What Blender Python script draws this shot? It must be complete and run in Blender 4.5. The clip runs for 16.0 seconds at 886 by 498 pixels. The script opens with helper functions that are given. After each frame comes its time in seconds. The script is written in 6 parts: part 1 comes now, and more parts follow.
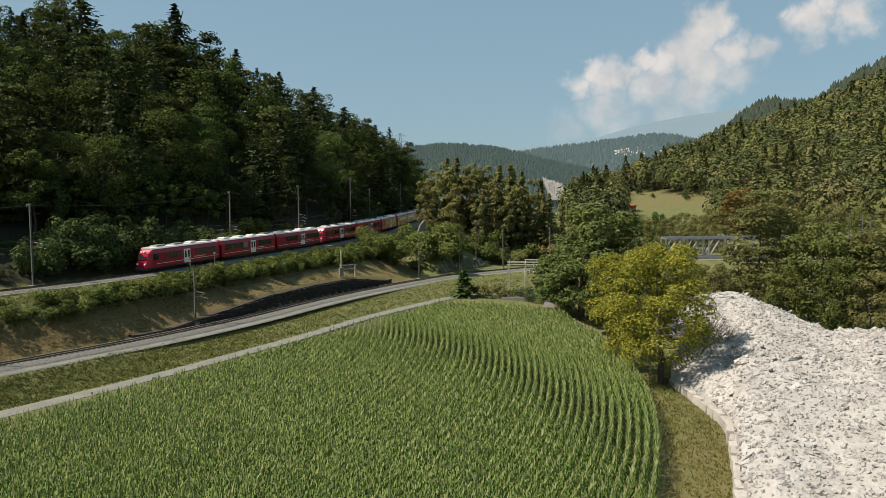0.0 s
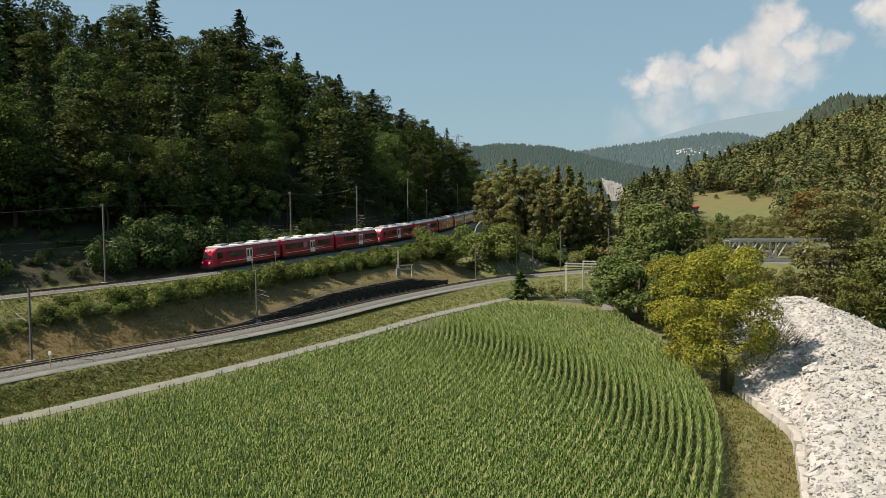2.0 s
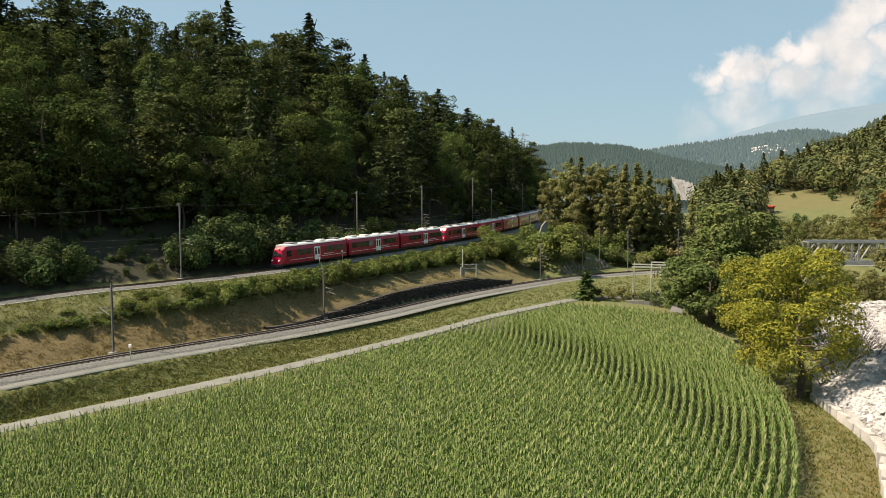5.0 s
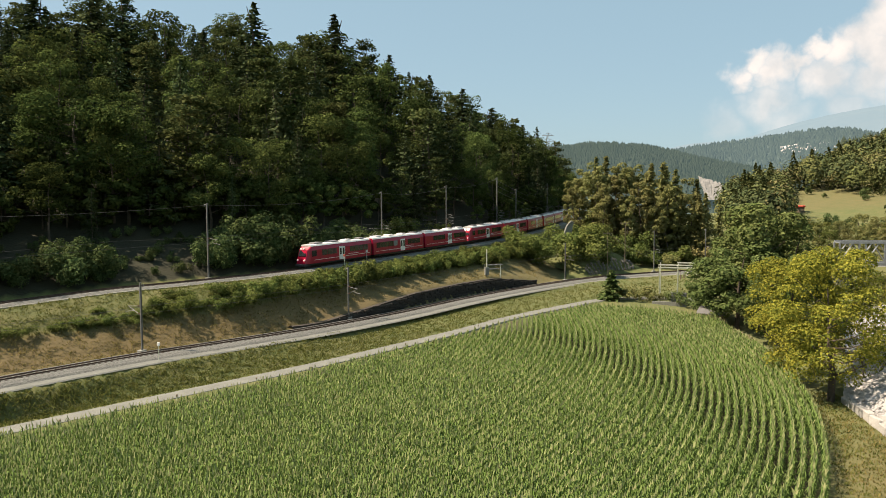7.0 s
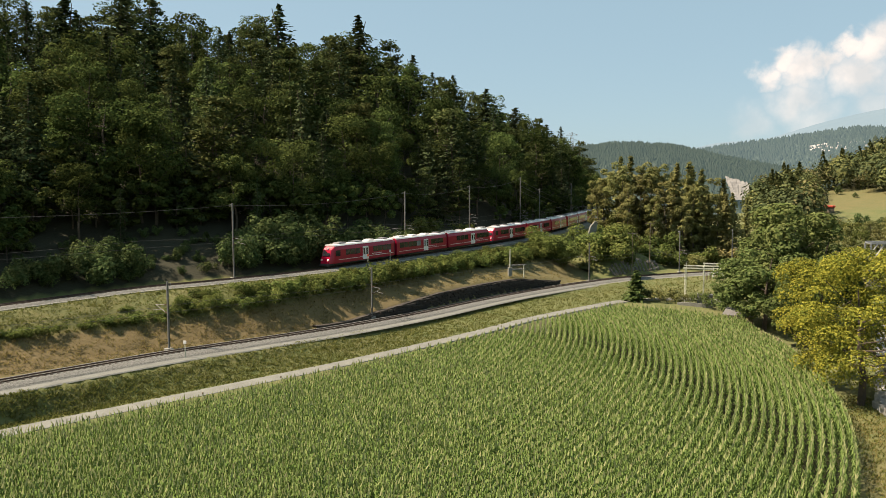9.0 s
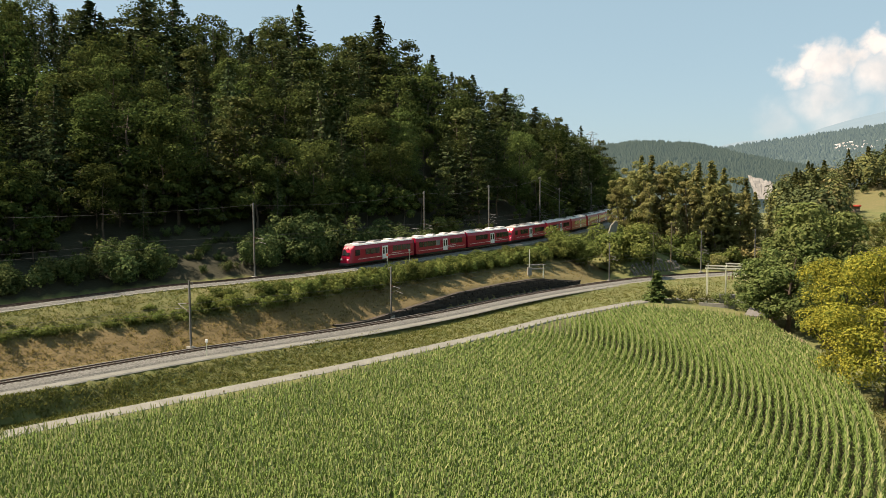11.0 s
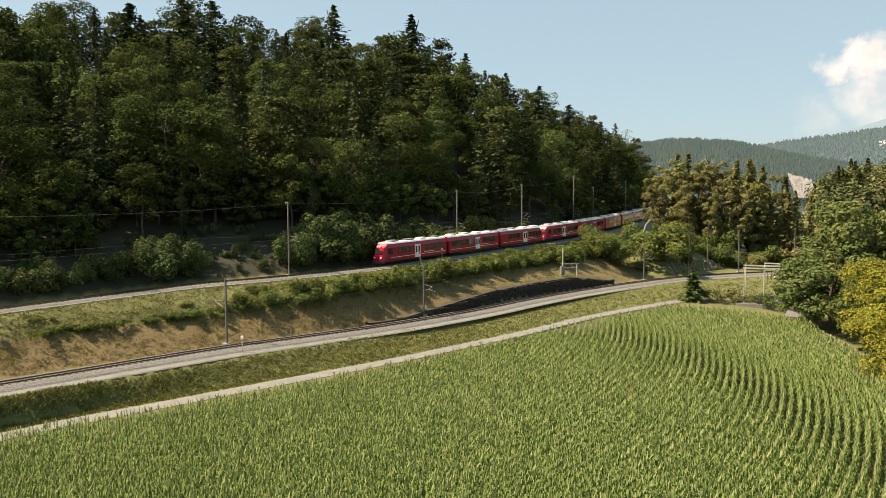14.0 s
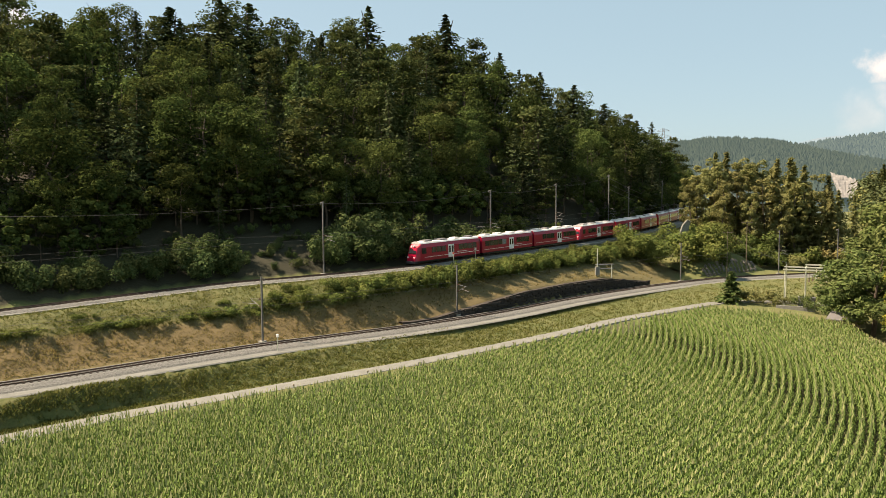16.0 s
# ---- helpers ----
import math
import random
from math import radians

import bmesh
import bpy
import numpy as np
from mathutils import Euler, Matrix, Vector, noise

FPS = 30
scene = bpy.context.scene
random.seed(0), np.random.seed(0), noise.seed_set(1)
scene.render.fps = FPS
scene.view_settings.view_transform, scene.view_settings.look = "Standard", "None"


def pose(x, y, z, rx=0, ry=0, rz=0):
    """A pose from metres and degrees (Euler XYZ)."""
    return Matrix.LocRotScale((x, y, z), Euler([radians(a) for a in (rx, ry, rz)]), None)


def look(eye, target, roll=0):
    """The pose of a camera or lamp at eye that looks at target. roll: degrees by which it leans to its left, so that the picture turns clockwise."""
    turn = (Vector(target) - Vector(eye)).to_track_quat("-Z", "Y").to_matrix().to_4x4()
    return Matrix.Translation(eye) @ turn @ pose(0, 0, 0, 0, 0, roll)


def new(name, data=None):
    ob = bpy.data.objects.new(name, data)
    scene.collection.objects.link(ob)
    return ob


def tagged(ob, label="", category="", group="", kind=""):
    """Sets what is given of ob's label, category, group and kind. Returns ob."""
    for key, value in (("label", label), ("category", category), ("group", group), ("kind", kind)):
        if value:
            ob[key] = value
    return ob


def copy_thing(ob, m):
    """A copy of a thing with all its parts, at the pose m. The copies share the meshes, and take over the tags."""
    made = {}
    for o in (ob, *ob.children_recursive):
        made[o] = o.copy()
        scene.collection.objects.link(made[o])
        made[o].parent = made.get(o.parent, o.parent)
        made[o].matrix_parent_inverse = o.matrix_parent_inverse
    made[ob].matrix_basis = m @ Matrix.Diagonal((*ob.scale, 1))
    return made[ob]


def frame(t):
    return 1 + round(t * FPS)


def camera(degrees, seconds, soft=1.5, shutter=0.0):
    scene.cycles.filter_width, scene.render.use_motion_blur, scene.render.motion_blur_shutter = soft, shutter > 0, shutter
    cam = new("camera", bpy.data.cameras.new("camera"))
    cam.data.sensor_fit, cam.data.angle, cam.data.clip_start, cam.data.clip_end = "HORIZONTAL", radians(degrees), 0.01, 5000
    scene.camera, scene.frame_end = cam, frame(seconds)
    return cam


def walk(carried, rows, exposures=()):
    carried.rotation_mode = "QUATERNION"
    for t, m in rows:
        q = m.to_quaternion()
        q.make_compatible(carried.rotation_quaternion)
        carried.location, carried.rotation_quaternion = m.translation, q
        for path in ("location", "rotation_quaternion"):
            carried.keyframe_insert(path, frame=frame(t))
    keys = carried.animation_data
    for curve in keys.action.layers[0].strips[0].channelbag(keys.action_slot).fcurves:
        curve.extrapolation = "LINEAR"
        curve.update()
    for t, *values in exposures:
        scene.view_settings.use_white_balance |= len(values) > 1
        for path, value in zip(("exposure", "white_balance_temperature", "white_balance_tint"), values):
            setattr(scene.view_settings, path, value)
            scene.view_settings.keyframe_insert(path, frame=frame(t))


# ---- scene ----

from collections import namedtuple

# ---------------------------------------------------------------- camera
EYE = 21.0
cam = camera(64.56, 16.0, soft=0.65)
# seconds, yaw to the left, pitch, roll: the camera hovers and turns
TURNS = [
    (0.0, 0.0, -3.75, 0.25), (1.0, 1.979, -3.715, 0.241), (2.0, 4.628, -3.67, 0.158), (3.0, 7.183, -3.642, 0.144),
    (4.0, 8.751, -3.666, 0.123), (6.5, 11.397, -3.719, 0.161), (7.5, 12.357, -3.68, 0.171), (8.5, 13.3, -3.687, 0.158),
    (9.0, 13.775, -3.685, 0.181), (11.5, 15.735, -3.729, 0.218), (12.5, 16.588, -3.776, 0.211), (13.5, 17.536, -3.81, 0.204),
    (14.5, 18.574, -3.812, 0.228), (15.5, 20.008, -3.811, 0.229), (16.0, 20.755, -3.812, 0.212),
]
walk(cam, [(t, pose(0, 0, EYE, 90 + p, 0, y) @ pose(0, 0, 0, 0, 0, -r)) for t, y, p, r in TURNS],
     exposures=[(0.0, 0.52, 7150, 14), (4.0, 0.86, 7450, 16), (9.0, 1.03, 7800, 18), (16.0, 1.22, 8300, 21)])

# ---------------------------------------------------------------- light
SUN_AZ, SUN_EL = -104.0, 52.5      # degrees right of +y, and up
world = bpy.data.worlds.new("sky")
scene.world = world
world.use_nodes = True
wn, wl = world.node_tree.nodes, world.node_tree.links
wn.clear()
w_out = wn.new("ShaderNodeOutputWorld")
w_bg = wn.new("ShaderNodeBackground")
w_sky = wn.new("ShaderNodeTexSky")
w_sky.sky_type = "NISHITA"
w_sky.sun_disc = False
w_sky.sun_elevation = radians(SUN_EL)
w_sky.sun_rotation = radians(SUN_AZ)
w_sky.air_density, w_sky.dust_density, w_sky.ozone_density = 1.0, 1.2, 3.0
w_bg.inputs["Strength"].default_value = 0.072


def polar(az, r, z=0.0):
    """A place by its bearing (degrees right of +y), distance and height."""
    a = radians(az)
    return Vector((r * math.sin(a), r * math.cos(a), z))


def vmath(nodes, links, op, a, b=None):
    n = nodes.new("ShaderNodeVectorMath")
    n.operation = op
    for i, v in enumerate((a, b)):
        if v is None:
            continue
        if isinstance(v, (tuple, list, Vector)):
            n.inputs[i].default_value = v
        else:
            links.new(v, n.inputs[i])
    return n


def fmath(nodes, links, op, a, b=None, clamp=False):
    n = nodes.new("ShaderNodeMath")
    n.operation = op
    n.use_clamp = clamp
    for i, v in enumerate((a, b)):
        if v is None:
            continue
        if isinstance(v, (int, float)):
            n.inputs[i].default_value = v
        else:
            links.new(v, n.inputs[i])
    return n.outputs[0]


# cumulus clouds in the sky: soft puffs broken by noise
w_tc = wn.new("ShaderNodeTexCoord")
PUFFS = [(19.2, 0.240, 0.021, 1.0), (18.3, 0.222, 0.026, 1.0), (16.9, 0.203, 0.026, 1.0), (15.3, 0.190, 0.022, 0.95), (13.9, 0.196, 0.016, 0.95), (12.6, 0.178, 0.018, 0.9),
         (10.0, 0.186, 0.017, 0.9), (11.2, 0.172, 0.024, 0.85), (9.2, 0.170, 0.016, 0.7), (20.6, 0.200, 0.022, 0.85), (22.3, 0.198, 0.016, 0.6), (18.2, 0.185, 0.034, 0.9), (14.5, 0.160, 0.034, 0.66),
         (11.0, 0.135, 0.034, 0.52), (17.5, 0.155, 0.036, 0.62), (20.5, 0.165, 0.026, 0.5), (28.3, 0.250, 0.022, 0.95), (27.3, 0.226, 0.028, 0.85), (30.0, 0.228, 0.028, 0.85), (26.0, 0.235, 0.012, 0.6),
         (-51.5, 0.225, 0.02, 0.8), (12.0, 0.105, 0.035, 0.4), (16.0, 0.120, 0.036, 0.42), (8.0, 0.110, 0.030, 0.34)]
w_noise = wn.new("ShaderNodeTexNoise")
w_noise.inputs["Scale"].default_value, w_noise.inputs["Detail"].default_value = 30.0, 8.0
w_noise.inputs["Roughness"].default_value = 0.52
wl.new(w_tc.outputs["Generated"], w_noise.inputs["Vector"])
warp = vmath(wn, wl, "MULTIPLY", vmath(wn, wl, "SUBTRACT", w_noise.outputs["Color"], (0.5, 0.5, 0.5)).outputs[0], (0.062, 0.062, 0.062))
direction = vmath(wn, wl, "ADD", w_tc.outputs["Generated"], warp.outputs[0]).outputs[0]
cover = None
for az, el, size, power in [(a + 1.8, e - 0.004, q * 1.22, w) if 0 < a < 25 else (a, e, q, w) for a, e, q, w in PUFFS]:
    d = vmath(wn, wl, "DISTANCE", direction, tuple(polar(az, 1.0, el).normalized())).outputs["Value"]
    f = fmath(wn, wl, "MULTIPLY", fmath(wn, wl, "SUBTRACT", 1.25, fmath(wn, wl, "DIVIDE", d, size), True), power)
    cover = f if cover is None else fmath(wn, wl, "MAXIMUM", cover, f)
w_ramp = wn.new("ShaderNodeMapRange")
w_ramp.interpolation_type = "SMOOTHSTEP"
w_ramp.inputs["From Min"].default_value, w_ramp.inputs["From Max"].default_value = 0.05, 0.85
wl.new(cover, w_ramp.inputs["Value"])
w_mix = wn.new("ShaderNodeMix")
w_mix.data_type = "RGBA"
wl.new(fmath(wn, wl, "MULTIPLY", w_ramp.outputs["Result"], 0.92), w_mix.inputs["Factor"])
w_veil = wn.new("ShaderNodeMix")      # thin high haze over the whole sky
w_veil.data_type = "RGBA"
w_veil.inputs["Factor"].default_value = 0.62
w_veil.inputs["B"].default_value = (2.5, 4.5, 5.7, 1)
wl.new(w_sky.outputs["Color"], w_veil.inputs["A"])
wl.new(w_veil.outputs["Result"], w_mix.inputs["A"])
w_shade = wn.new("ShaderNodeMix")     # grey hollows between the sunlit heads
w_shade.data_type = "RGBA"
w_soft = wn.new("ShaderNodeTexNoise")
w_soft.inputs["Scale"].default_value, w_soft.inputs["Detail"].default_value = 22.0, 6.0
wl.new(w_tc.outputs["Generated"], w_soft.inputs["Vector"])
w_span = wn.new("ShaderNodeMapRange")
w_span.inputs["From Min"].default_value, w_span.inputs["From Max"].default_value = 0.36, 0.62
wl.new(w_soft.outputs["Fac"], w_span.inputs["Value"])
wl.new(w_span.outputs["Result"], w_shade.inputs["Factor"])
w_shade.inputs["A"].default_value, w_shade.inputs["B"].default_value = (5.2, 5.7, 6.1, 1), (7.2, 7.3, 7.4, 1)
wl.new(w_shade.outputs["Result"], w_mix.inputs["B"])
wl.new(w_mix.outputs["Result"], w_bg.inputs["Color"])
wl.new(w_bg.outputs[0], w_out.inputs["Surface"])

sun = new("sun", bpy.data.lights.new("sun", "SUN"))
sun.data.energy, sun.data.angle, sun.data.color = 5.0, radians(0.6), (1.0, 0.93, 0.82)
sun.matrix_world = look(polar(SUN_AZ, 300, 300 * math.tan(radians(SUN_EL))), (0, 0, 0))


# ---------------------------------------------------------------- materials
def material(name, base, second=None, scale=1.0, rough=0.85, metal=0.0, bump=0.0, bump_scale=None, vary=0.0, fine=None, emit=0.0, haze_glow=None):
    """Principled surface: two colours mixed by large and small noise, relief, a little variation from thing to thing,
    and optional emission for haze.
    """
    m = bpy.data.materials.new(name)
    m.use_nodes = True
    n, l = m.node_tree.nodes, m.node_tree.links
    p = n["Principled BSDF"]
    p.inputs["Roughness"].default_value, p.inputs["Metallic"].default_value = rough, metal
    second = second or tuple(c * 0.75 for c in base)
    tc = n.new("ShaderNodeTexCoord")
    big, small = n.new("ShaderNodeTexNoise"), n.new("ShaderNodeTexNoise")
    for t, s in ((big, scale), (small, scale * 9)):
        t.inputs["Scale"].default_value, t.inputs["Detail"].default_value = s, 5.0
        l.new(tc.outputs["Object"], t.inputs["Vector"])
    both = fmath(n, l, "ADD", fmath(n, l, "MULTIPLY", big.outputs["Fac"], 0.55), fmath(n, l, "MULTIPLY", small.outputs["Fac"], 0.45))
    span = n.new("ShaderNodeMapRange")
    span.inputs["From Min"].default_value, span.inputs["From Max"].default_value = 0.36, 0.64
    l.new(both, span.inputs["Value"])
    mix = n.new("ShaderNodeMix")
    mix.data_type = "RGBA"
    mix.inputs["A"].default_value, mix.inputs["B"].default_value = (*base, 1), (*second, 1)
    l.new(span.outputs["Result"], mix.inputs["Factor"])
    colour = mix.outputs["Result"]
    if vary:
        info, hsv = n.new("ShaderNodeObjectInfo"), n.new("ShaderNodeHueSaturation")
        l.new(fmath(n, l, "ADD", fmath(n, l, "MULTIPLY", info.outputs["Random"], 2 * vary), 1 - vary), hsv.inputs["Value"])
        l.new(colour, hsv.inputs["Color"])
        colour = hsv.outputs["Color"]
    l.new(colour, p.inputs["Base Color"])
    if emit:
        p.inputs["Emission Color"].default_value = (*haze_glow, 1)
        p.inputs["Emission Strength"].default_value = emit
    if bump:
        b, t = n.new("ShaderNodeBump"), n.new("ShaderNodeTexNoise")
        t.inputs["Scale"].default_value, t.inputs["Detail"].default_value = bump_scale or scale * 12, 4.0
        l.new(tc.outputs["Object"], t.inputs["Vector"])
        l.new(t.outputs["Fac"], b.inputs["Height"])
        b.inputs["Strength"].default_value, b.inputs["Distance"].default_value = bump, 0.1
        l.new(b.outputs["Normal"], p.inputs["Normal"])
    return m


def foliage(name, base, second, through_light=0.35, spread=0.35, vary=0.22, hue=0.02):
    """Leaves: diffuse and translucent, each leaf a little lighter or darker, each plant a little different."""
    m = bpy.data.materials.new(name)
    m.use_nodes = True
    n, l = m.node_tree.nodes, m.node_tree.links
    n.clear()
    out = n.new("ShaderNodeOutputMaterial")
    geo, info = n.new("ShaderNodeNewGeometry"), n.new("ShaderNodeObjectInfo")
    mix = n.new("ShaderNodeMix")
    mix.data_type = "RGBA"
    mix.inputs["A"].default_value, mix.inputs["B"].default_value = (*base, 1), (*second, 1)
    l.new(geo.outputs["Random Per Island"], mix.inputs["Factor"])
    hsv = n.new("ShaderNodeHueSaturation")
    l.new(mix.outputs["Result"], hsv.inputs["Color"])
    l.new(fmath(n, l, "ADD", fmath(n, l, "MULTIPLY", info.outputs["Random"], 2 * hue), 0.5 - hue), hsv.inputs["Hue"])
    other = fmath(n, l, "FRACT", fmath(n, l, "MULTIPLY", info.outputs["Random"], 7.31))
    l.new(fmath(n, l, "ADD", fmath(n, l, "MULTIPLY", other, 2 * vary), 1 - vary), hsv.inputs["Value"])
    d, t, mx = n.new("ShaderNodeBsdfDiffuse"), n.new("ShaderNodeBsdfTranslucent"), n.new("ShaderNodeMixShader")
    l.new(hsv.outputs["Color"], d.inputs["Color"])
    l.new(hsv.outputs["Color"], t.inputs["Color"])
    mx.inputs["Fac"].default_value = through_light
    l.new(d.outputs[0], mx.inputs[1])
    l.new(t.outputs[0], mx.inputs[2])
    l.new(mx.outputs[0], out.inputs["Surface"])
    return m


M_BALLAST = material("ballast", (0.180, 0.184, 0.168), (0.045, 0.047, 0.043), 6.0, 0.95, bump=1.0, bump_scale=9)
M_GRAVEL = material("gravel_path", (0.176, 0.182, 0.158), (0.120, 0.124, 0.108), 0.6, 0.95, bump=0.4, bump_scale=8)
M_STRIP = material("walkway_gravel", (0.165, 0.172, 0.152), (0.108, 0.114, 0.100), 0.7, 0.95, bump=0.5, bump_scale=9)
M_RAIL = material("rail_steel", (0.09, 0.06, 0.045), (0.05, 0.035, 0.03), 3.0, 0.55, 0.6)
M_SLEEPER = material("sleeper_wood", (0.05, 0.038, 0.03), (0.03, 0.024, 0.02), 2.0, 0.9)
M_CONCRETE = material("concrete", (0.225, 0.228, 0.202), (0.135, 0.138, 0.120), 0.5, 0.9, bump=0.3)
M_BLOCK = material("block_concrete", (0.42, 0.405, 0.375), (0.28, 0.27, 0.25), 0.8, 0.92, bump=0.5, vary=0.12)
# stone colour taken nearly to black for the shade on the wall's face
M_SHADEDSTONE = material("dark_stone", (0.046, 0.038, 0.030), (0.020, 0.017, 0.014), 1.2, 0.95, bump=0.8, vary=0.3)
M_BANKSTONE = material("bank_stone", (0.20, 0.185, 0.16), (0.11, 0.10, 0.085), 1.2, 0.95, bump=0.8, vary=0.3)
M_STEEL = material("galvanised_steel", (0.20, 0.205, 0.20), (0.12, 0.125, 0.12), 2.0, 0.6, 0.5)
M_PALEPOLE = material("pale_green_paint", (0.46, 0.48, 0.38), (0.36, 0.38, 0.30), 1.5, 0.6)
M_BRIDGE = material("bridge_steel", (0.26, 0.28, 0.285), (0.17, 0.185, 0.19), 0.6, 0.6, 0.3)
M_WOODPOLE = material("weathered_wood", (0.24, 0.19, 0.13), (0.15, 0.12, 0.085), 2.0, 0.9)
M_INSULATOR = material("insulator", (0.10, 0.06, 0.045), (0.06, 0.04, 0.03), 3.0, 0.25)
M_WIRE = material("wire", (0.06, 0.06, 0.058), (0.045, 0.045, 0.045), 1.0, 0.5, 0.5)
M_BARK = material("bark", (0.10, 0.078, 0.056), (0.05, 0.04, 0.03), 2.5, 0.95, bump=0.8)
M_WHITE = material("white_paint", (0.78, 0.78, 0.76), (0.66, 0.66, 0.64), 1.5, 0.45)
M_RED = material("train_red", (0.34, 0.004, 0.030), (0.29, 0.004, 0.024), 0.5, 0.28)
M_DARKRED = material("old_train_red", (0.36, 0.022, 0.018), (0.28, 0.018, 0.015), 0.5, 0.4)
M_ROOF = material("train_roof", (0.68, 0.68, 0.66), (0.52, 0.52, 0.51), 0.8, 0.5)
M_ROOFBOX = material("roof_unit", (0.20, 0.20, 0.20), (0.13, 0.13, 0.13), 1.5, 0.55)
M_UNDER = material("underframe", (0.035, 0.035, 0.036), (0.02, 0.02, 0.02), 1.5, 0.7)
M_GLASS = material("dark_glass", (0.012, 0.014, 0.016), (0.02, 0.022, 0.025), 0.6, 0.06)
M_GLASSPALE = material("pale_glass", (0.22, 0.24, 0.25), (0.12, 0.13, 0.14), 1.2, 0.08)
M_LAMP = material("lamp_glass", (0.8, 0.8, 0.75), (0.7, 0.7, 0.66), 3.0, 0.1)
M_RUBBLE = material("white_rubble", (0.40, 0.392, 0.372), (0.27, 0.262, 0.25), 0.35, 0.95, bump=1.0, bump_scale=3.5)
M_ROCK = material("white_rock", (0.41, 0.402, 0.385), (0.30, 0.292, 0.278), 1.0, 0.95, bump=0.6, vary=0.14)
M_HOUSE = material("pale_render", (0.66, 0.65, 0.62), (0.55, 0.54, 0.51), 0.4, 0.9, vary=0.15)
M_TILE = material("roof_tile", (0.46, 0.44, 0.42), (0.34, 0.32, 0.31), 0.5, 0.9, vary=0.3)
M_REDTILE = material("red_sheet", (0.55, 0.07, 0.04), (0.42, 0.06, 0.035), 0.5, 0.7)
M_SOILROAD = material("bare_cliff", (0.215, 0.208, 0.192), (0.10, 0.10, 0.092), 0.09, 0.95)

M_CORN = foliage("corn_leaf", (0.090, 0.150, 0.038), (0.165, 0.225, 0.075), 0.22, vary=0.0)
M_TASSEL = foliage("corn_tassel", (0.34, 0.34, 0.17), (0.24, 0.28, 0.11), 0.3, vary=0.0)
M_SPRUCE = foliage("spruce_needles", (0.028, 0.044, 0.021), (0.072, 0.092, 0.042), 0.15, vary=0.3)
M_PINE = foliage("pine_needles", (0.042, 0.062, 0.022), (0.092, 0.105, 0.040), 0.2, vary=0.25)
M_LEAF = foliage("beech_leaves", (0.032, 0.052, 0.016), (0.084, 0.110, 0.034), 0.22, vary=0.45, hue=0.016)
M_LEAFDARK = foliage("dark_leaves", (0.056, 0.092, 0.028), (0.145, 0.180, 0.066), 0.28, vary=0.15)
M_EDGE = foliage("wood_edge_leaves", (0.045, 0.074, 0.028), (0.105, 0.136, 0.054), 0.28, vary=0.2)
M_MAPLE = foliage("yellow_leaves", (0.090, 0.118, 0.024), (0.34, 0.315, 0.055), 0.36, vary=0.05, hue=0.004)
M_AUTUMN = foliage("autumn_leaves", (0.165, 0.174, 0.066), (0.295, 0.278, 0.112), 0.42, vary=0.25, hue=0.025)
M_OLIVE = foliage("olive_leaves", (0.125, 0.138, 0.050), (0.215, 0.210, 0.088), 0.4, vary=0.2, hue=0.015)
M_BUSH = foliage("hedge_leaves", (0.070, 0.102, 0.027), (0.155, 0.180, 0.058), 0.3, vary=0.3, hue=0.02)
M_GRASS = foliage("grass_blades", (0.070, 0.090, 0.022), (0.158, 0.152, 0.050), 0.3, vary=0.0)
M_DRYGRASS = foliage("dry_grass", (0.125, 0.108, 0.042), (0.25, 0.19, 0.080), 0.3, vary=0.0)
M_RUSSET = foliage("russet_leaves", (0.125, 0.085, 0.034), (0.22, 0.135, 0.055), 0.35, vary=0.1)
M_SAND = material("sand_heap", (0.34, 0.27, 0.18), (0.25, 0.20, 0.13), 0.8, 0.95, bump=0.5)
M_SHEET = material("grey_sheet_roof", (0.15, 0.15, 0.145), (0.10, 0.10, 0.097), 0.8, 0.75)
M_RIVER = foliage("riverside_leaves", (0.070, 0.094, 0.026), (0.165, 0.180, 0.058), 0.35, vary=0.2, hue=0.015)
M_DEADWOOD = material("dead_twigs", (0.16, 0.13, 0.10), (0.10, 0.08, 0.065), 2.0, 0.9)


# ---------------------------------------------------------------- mesh helpers
def mesh_object(name, verts, faces, mats, parent=None, label="", smooth=False, index=None):
    me = bpy.data.meshes.new(name)
    me.from_pydata([tuple(v) for v in verts], [], faces)
    for m in (mats if isinstance(mats, (list, tuple)) else [mats]):
        me.materials.append(m)
    if index is not None:
        me.polygons.foreach_set("material_index", np.asarray(index, dtype=np.int32))
    if smooth:
        me.polygons.foreach_set("use_smooth", np.ones(len(me.polygons), dtype=bool))
    me.update()
    ob = new(name, me)
    if parent:
        ob.parent = parent
    if label:
        ob["label"] = label
    return ob


def part(name, bm, mat, parent, label="", smooth=False):
    me = bpy.data.meshes.new(name)
    bm.to_mesh(me)
    bm.free()
    me.materials.append(mat)
    if smooth:
        me.polygons.foreach_set("use_smooth", np.ones(len(me.polygons), dtype=bool))
    ob = new(name, me)
    ob.parent = parent
    if label:
        ob["label"] = label
    return ob


def shared(name, me, parent, m=None):
    ob = new(name, me)
    ob.parent = parent
    if m is not None:
        ob.matrix_basis = m
    return ob


def thing(name, label, category, group="", kind="", at=None):
    ob = new(name)
    if at is not None:
        ob.matrix_basis = at
    return tagged(ob, label, category, group, kind)


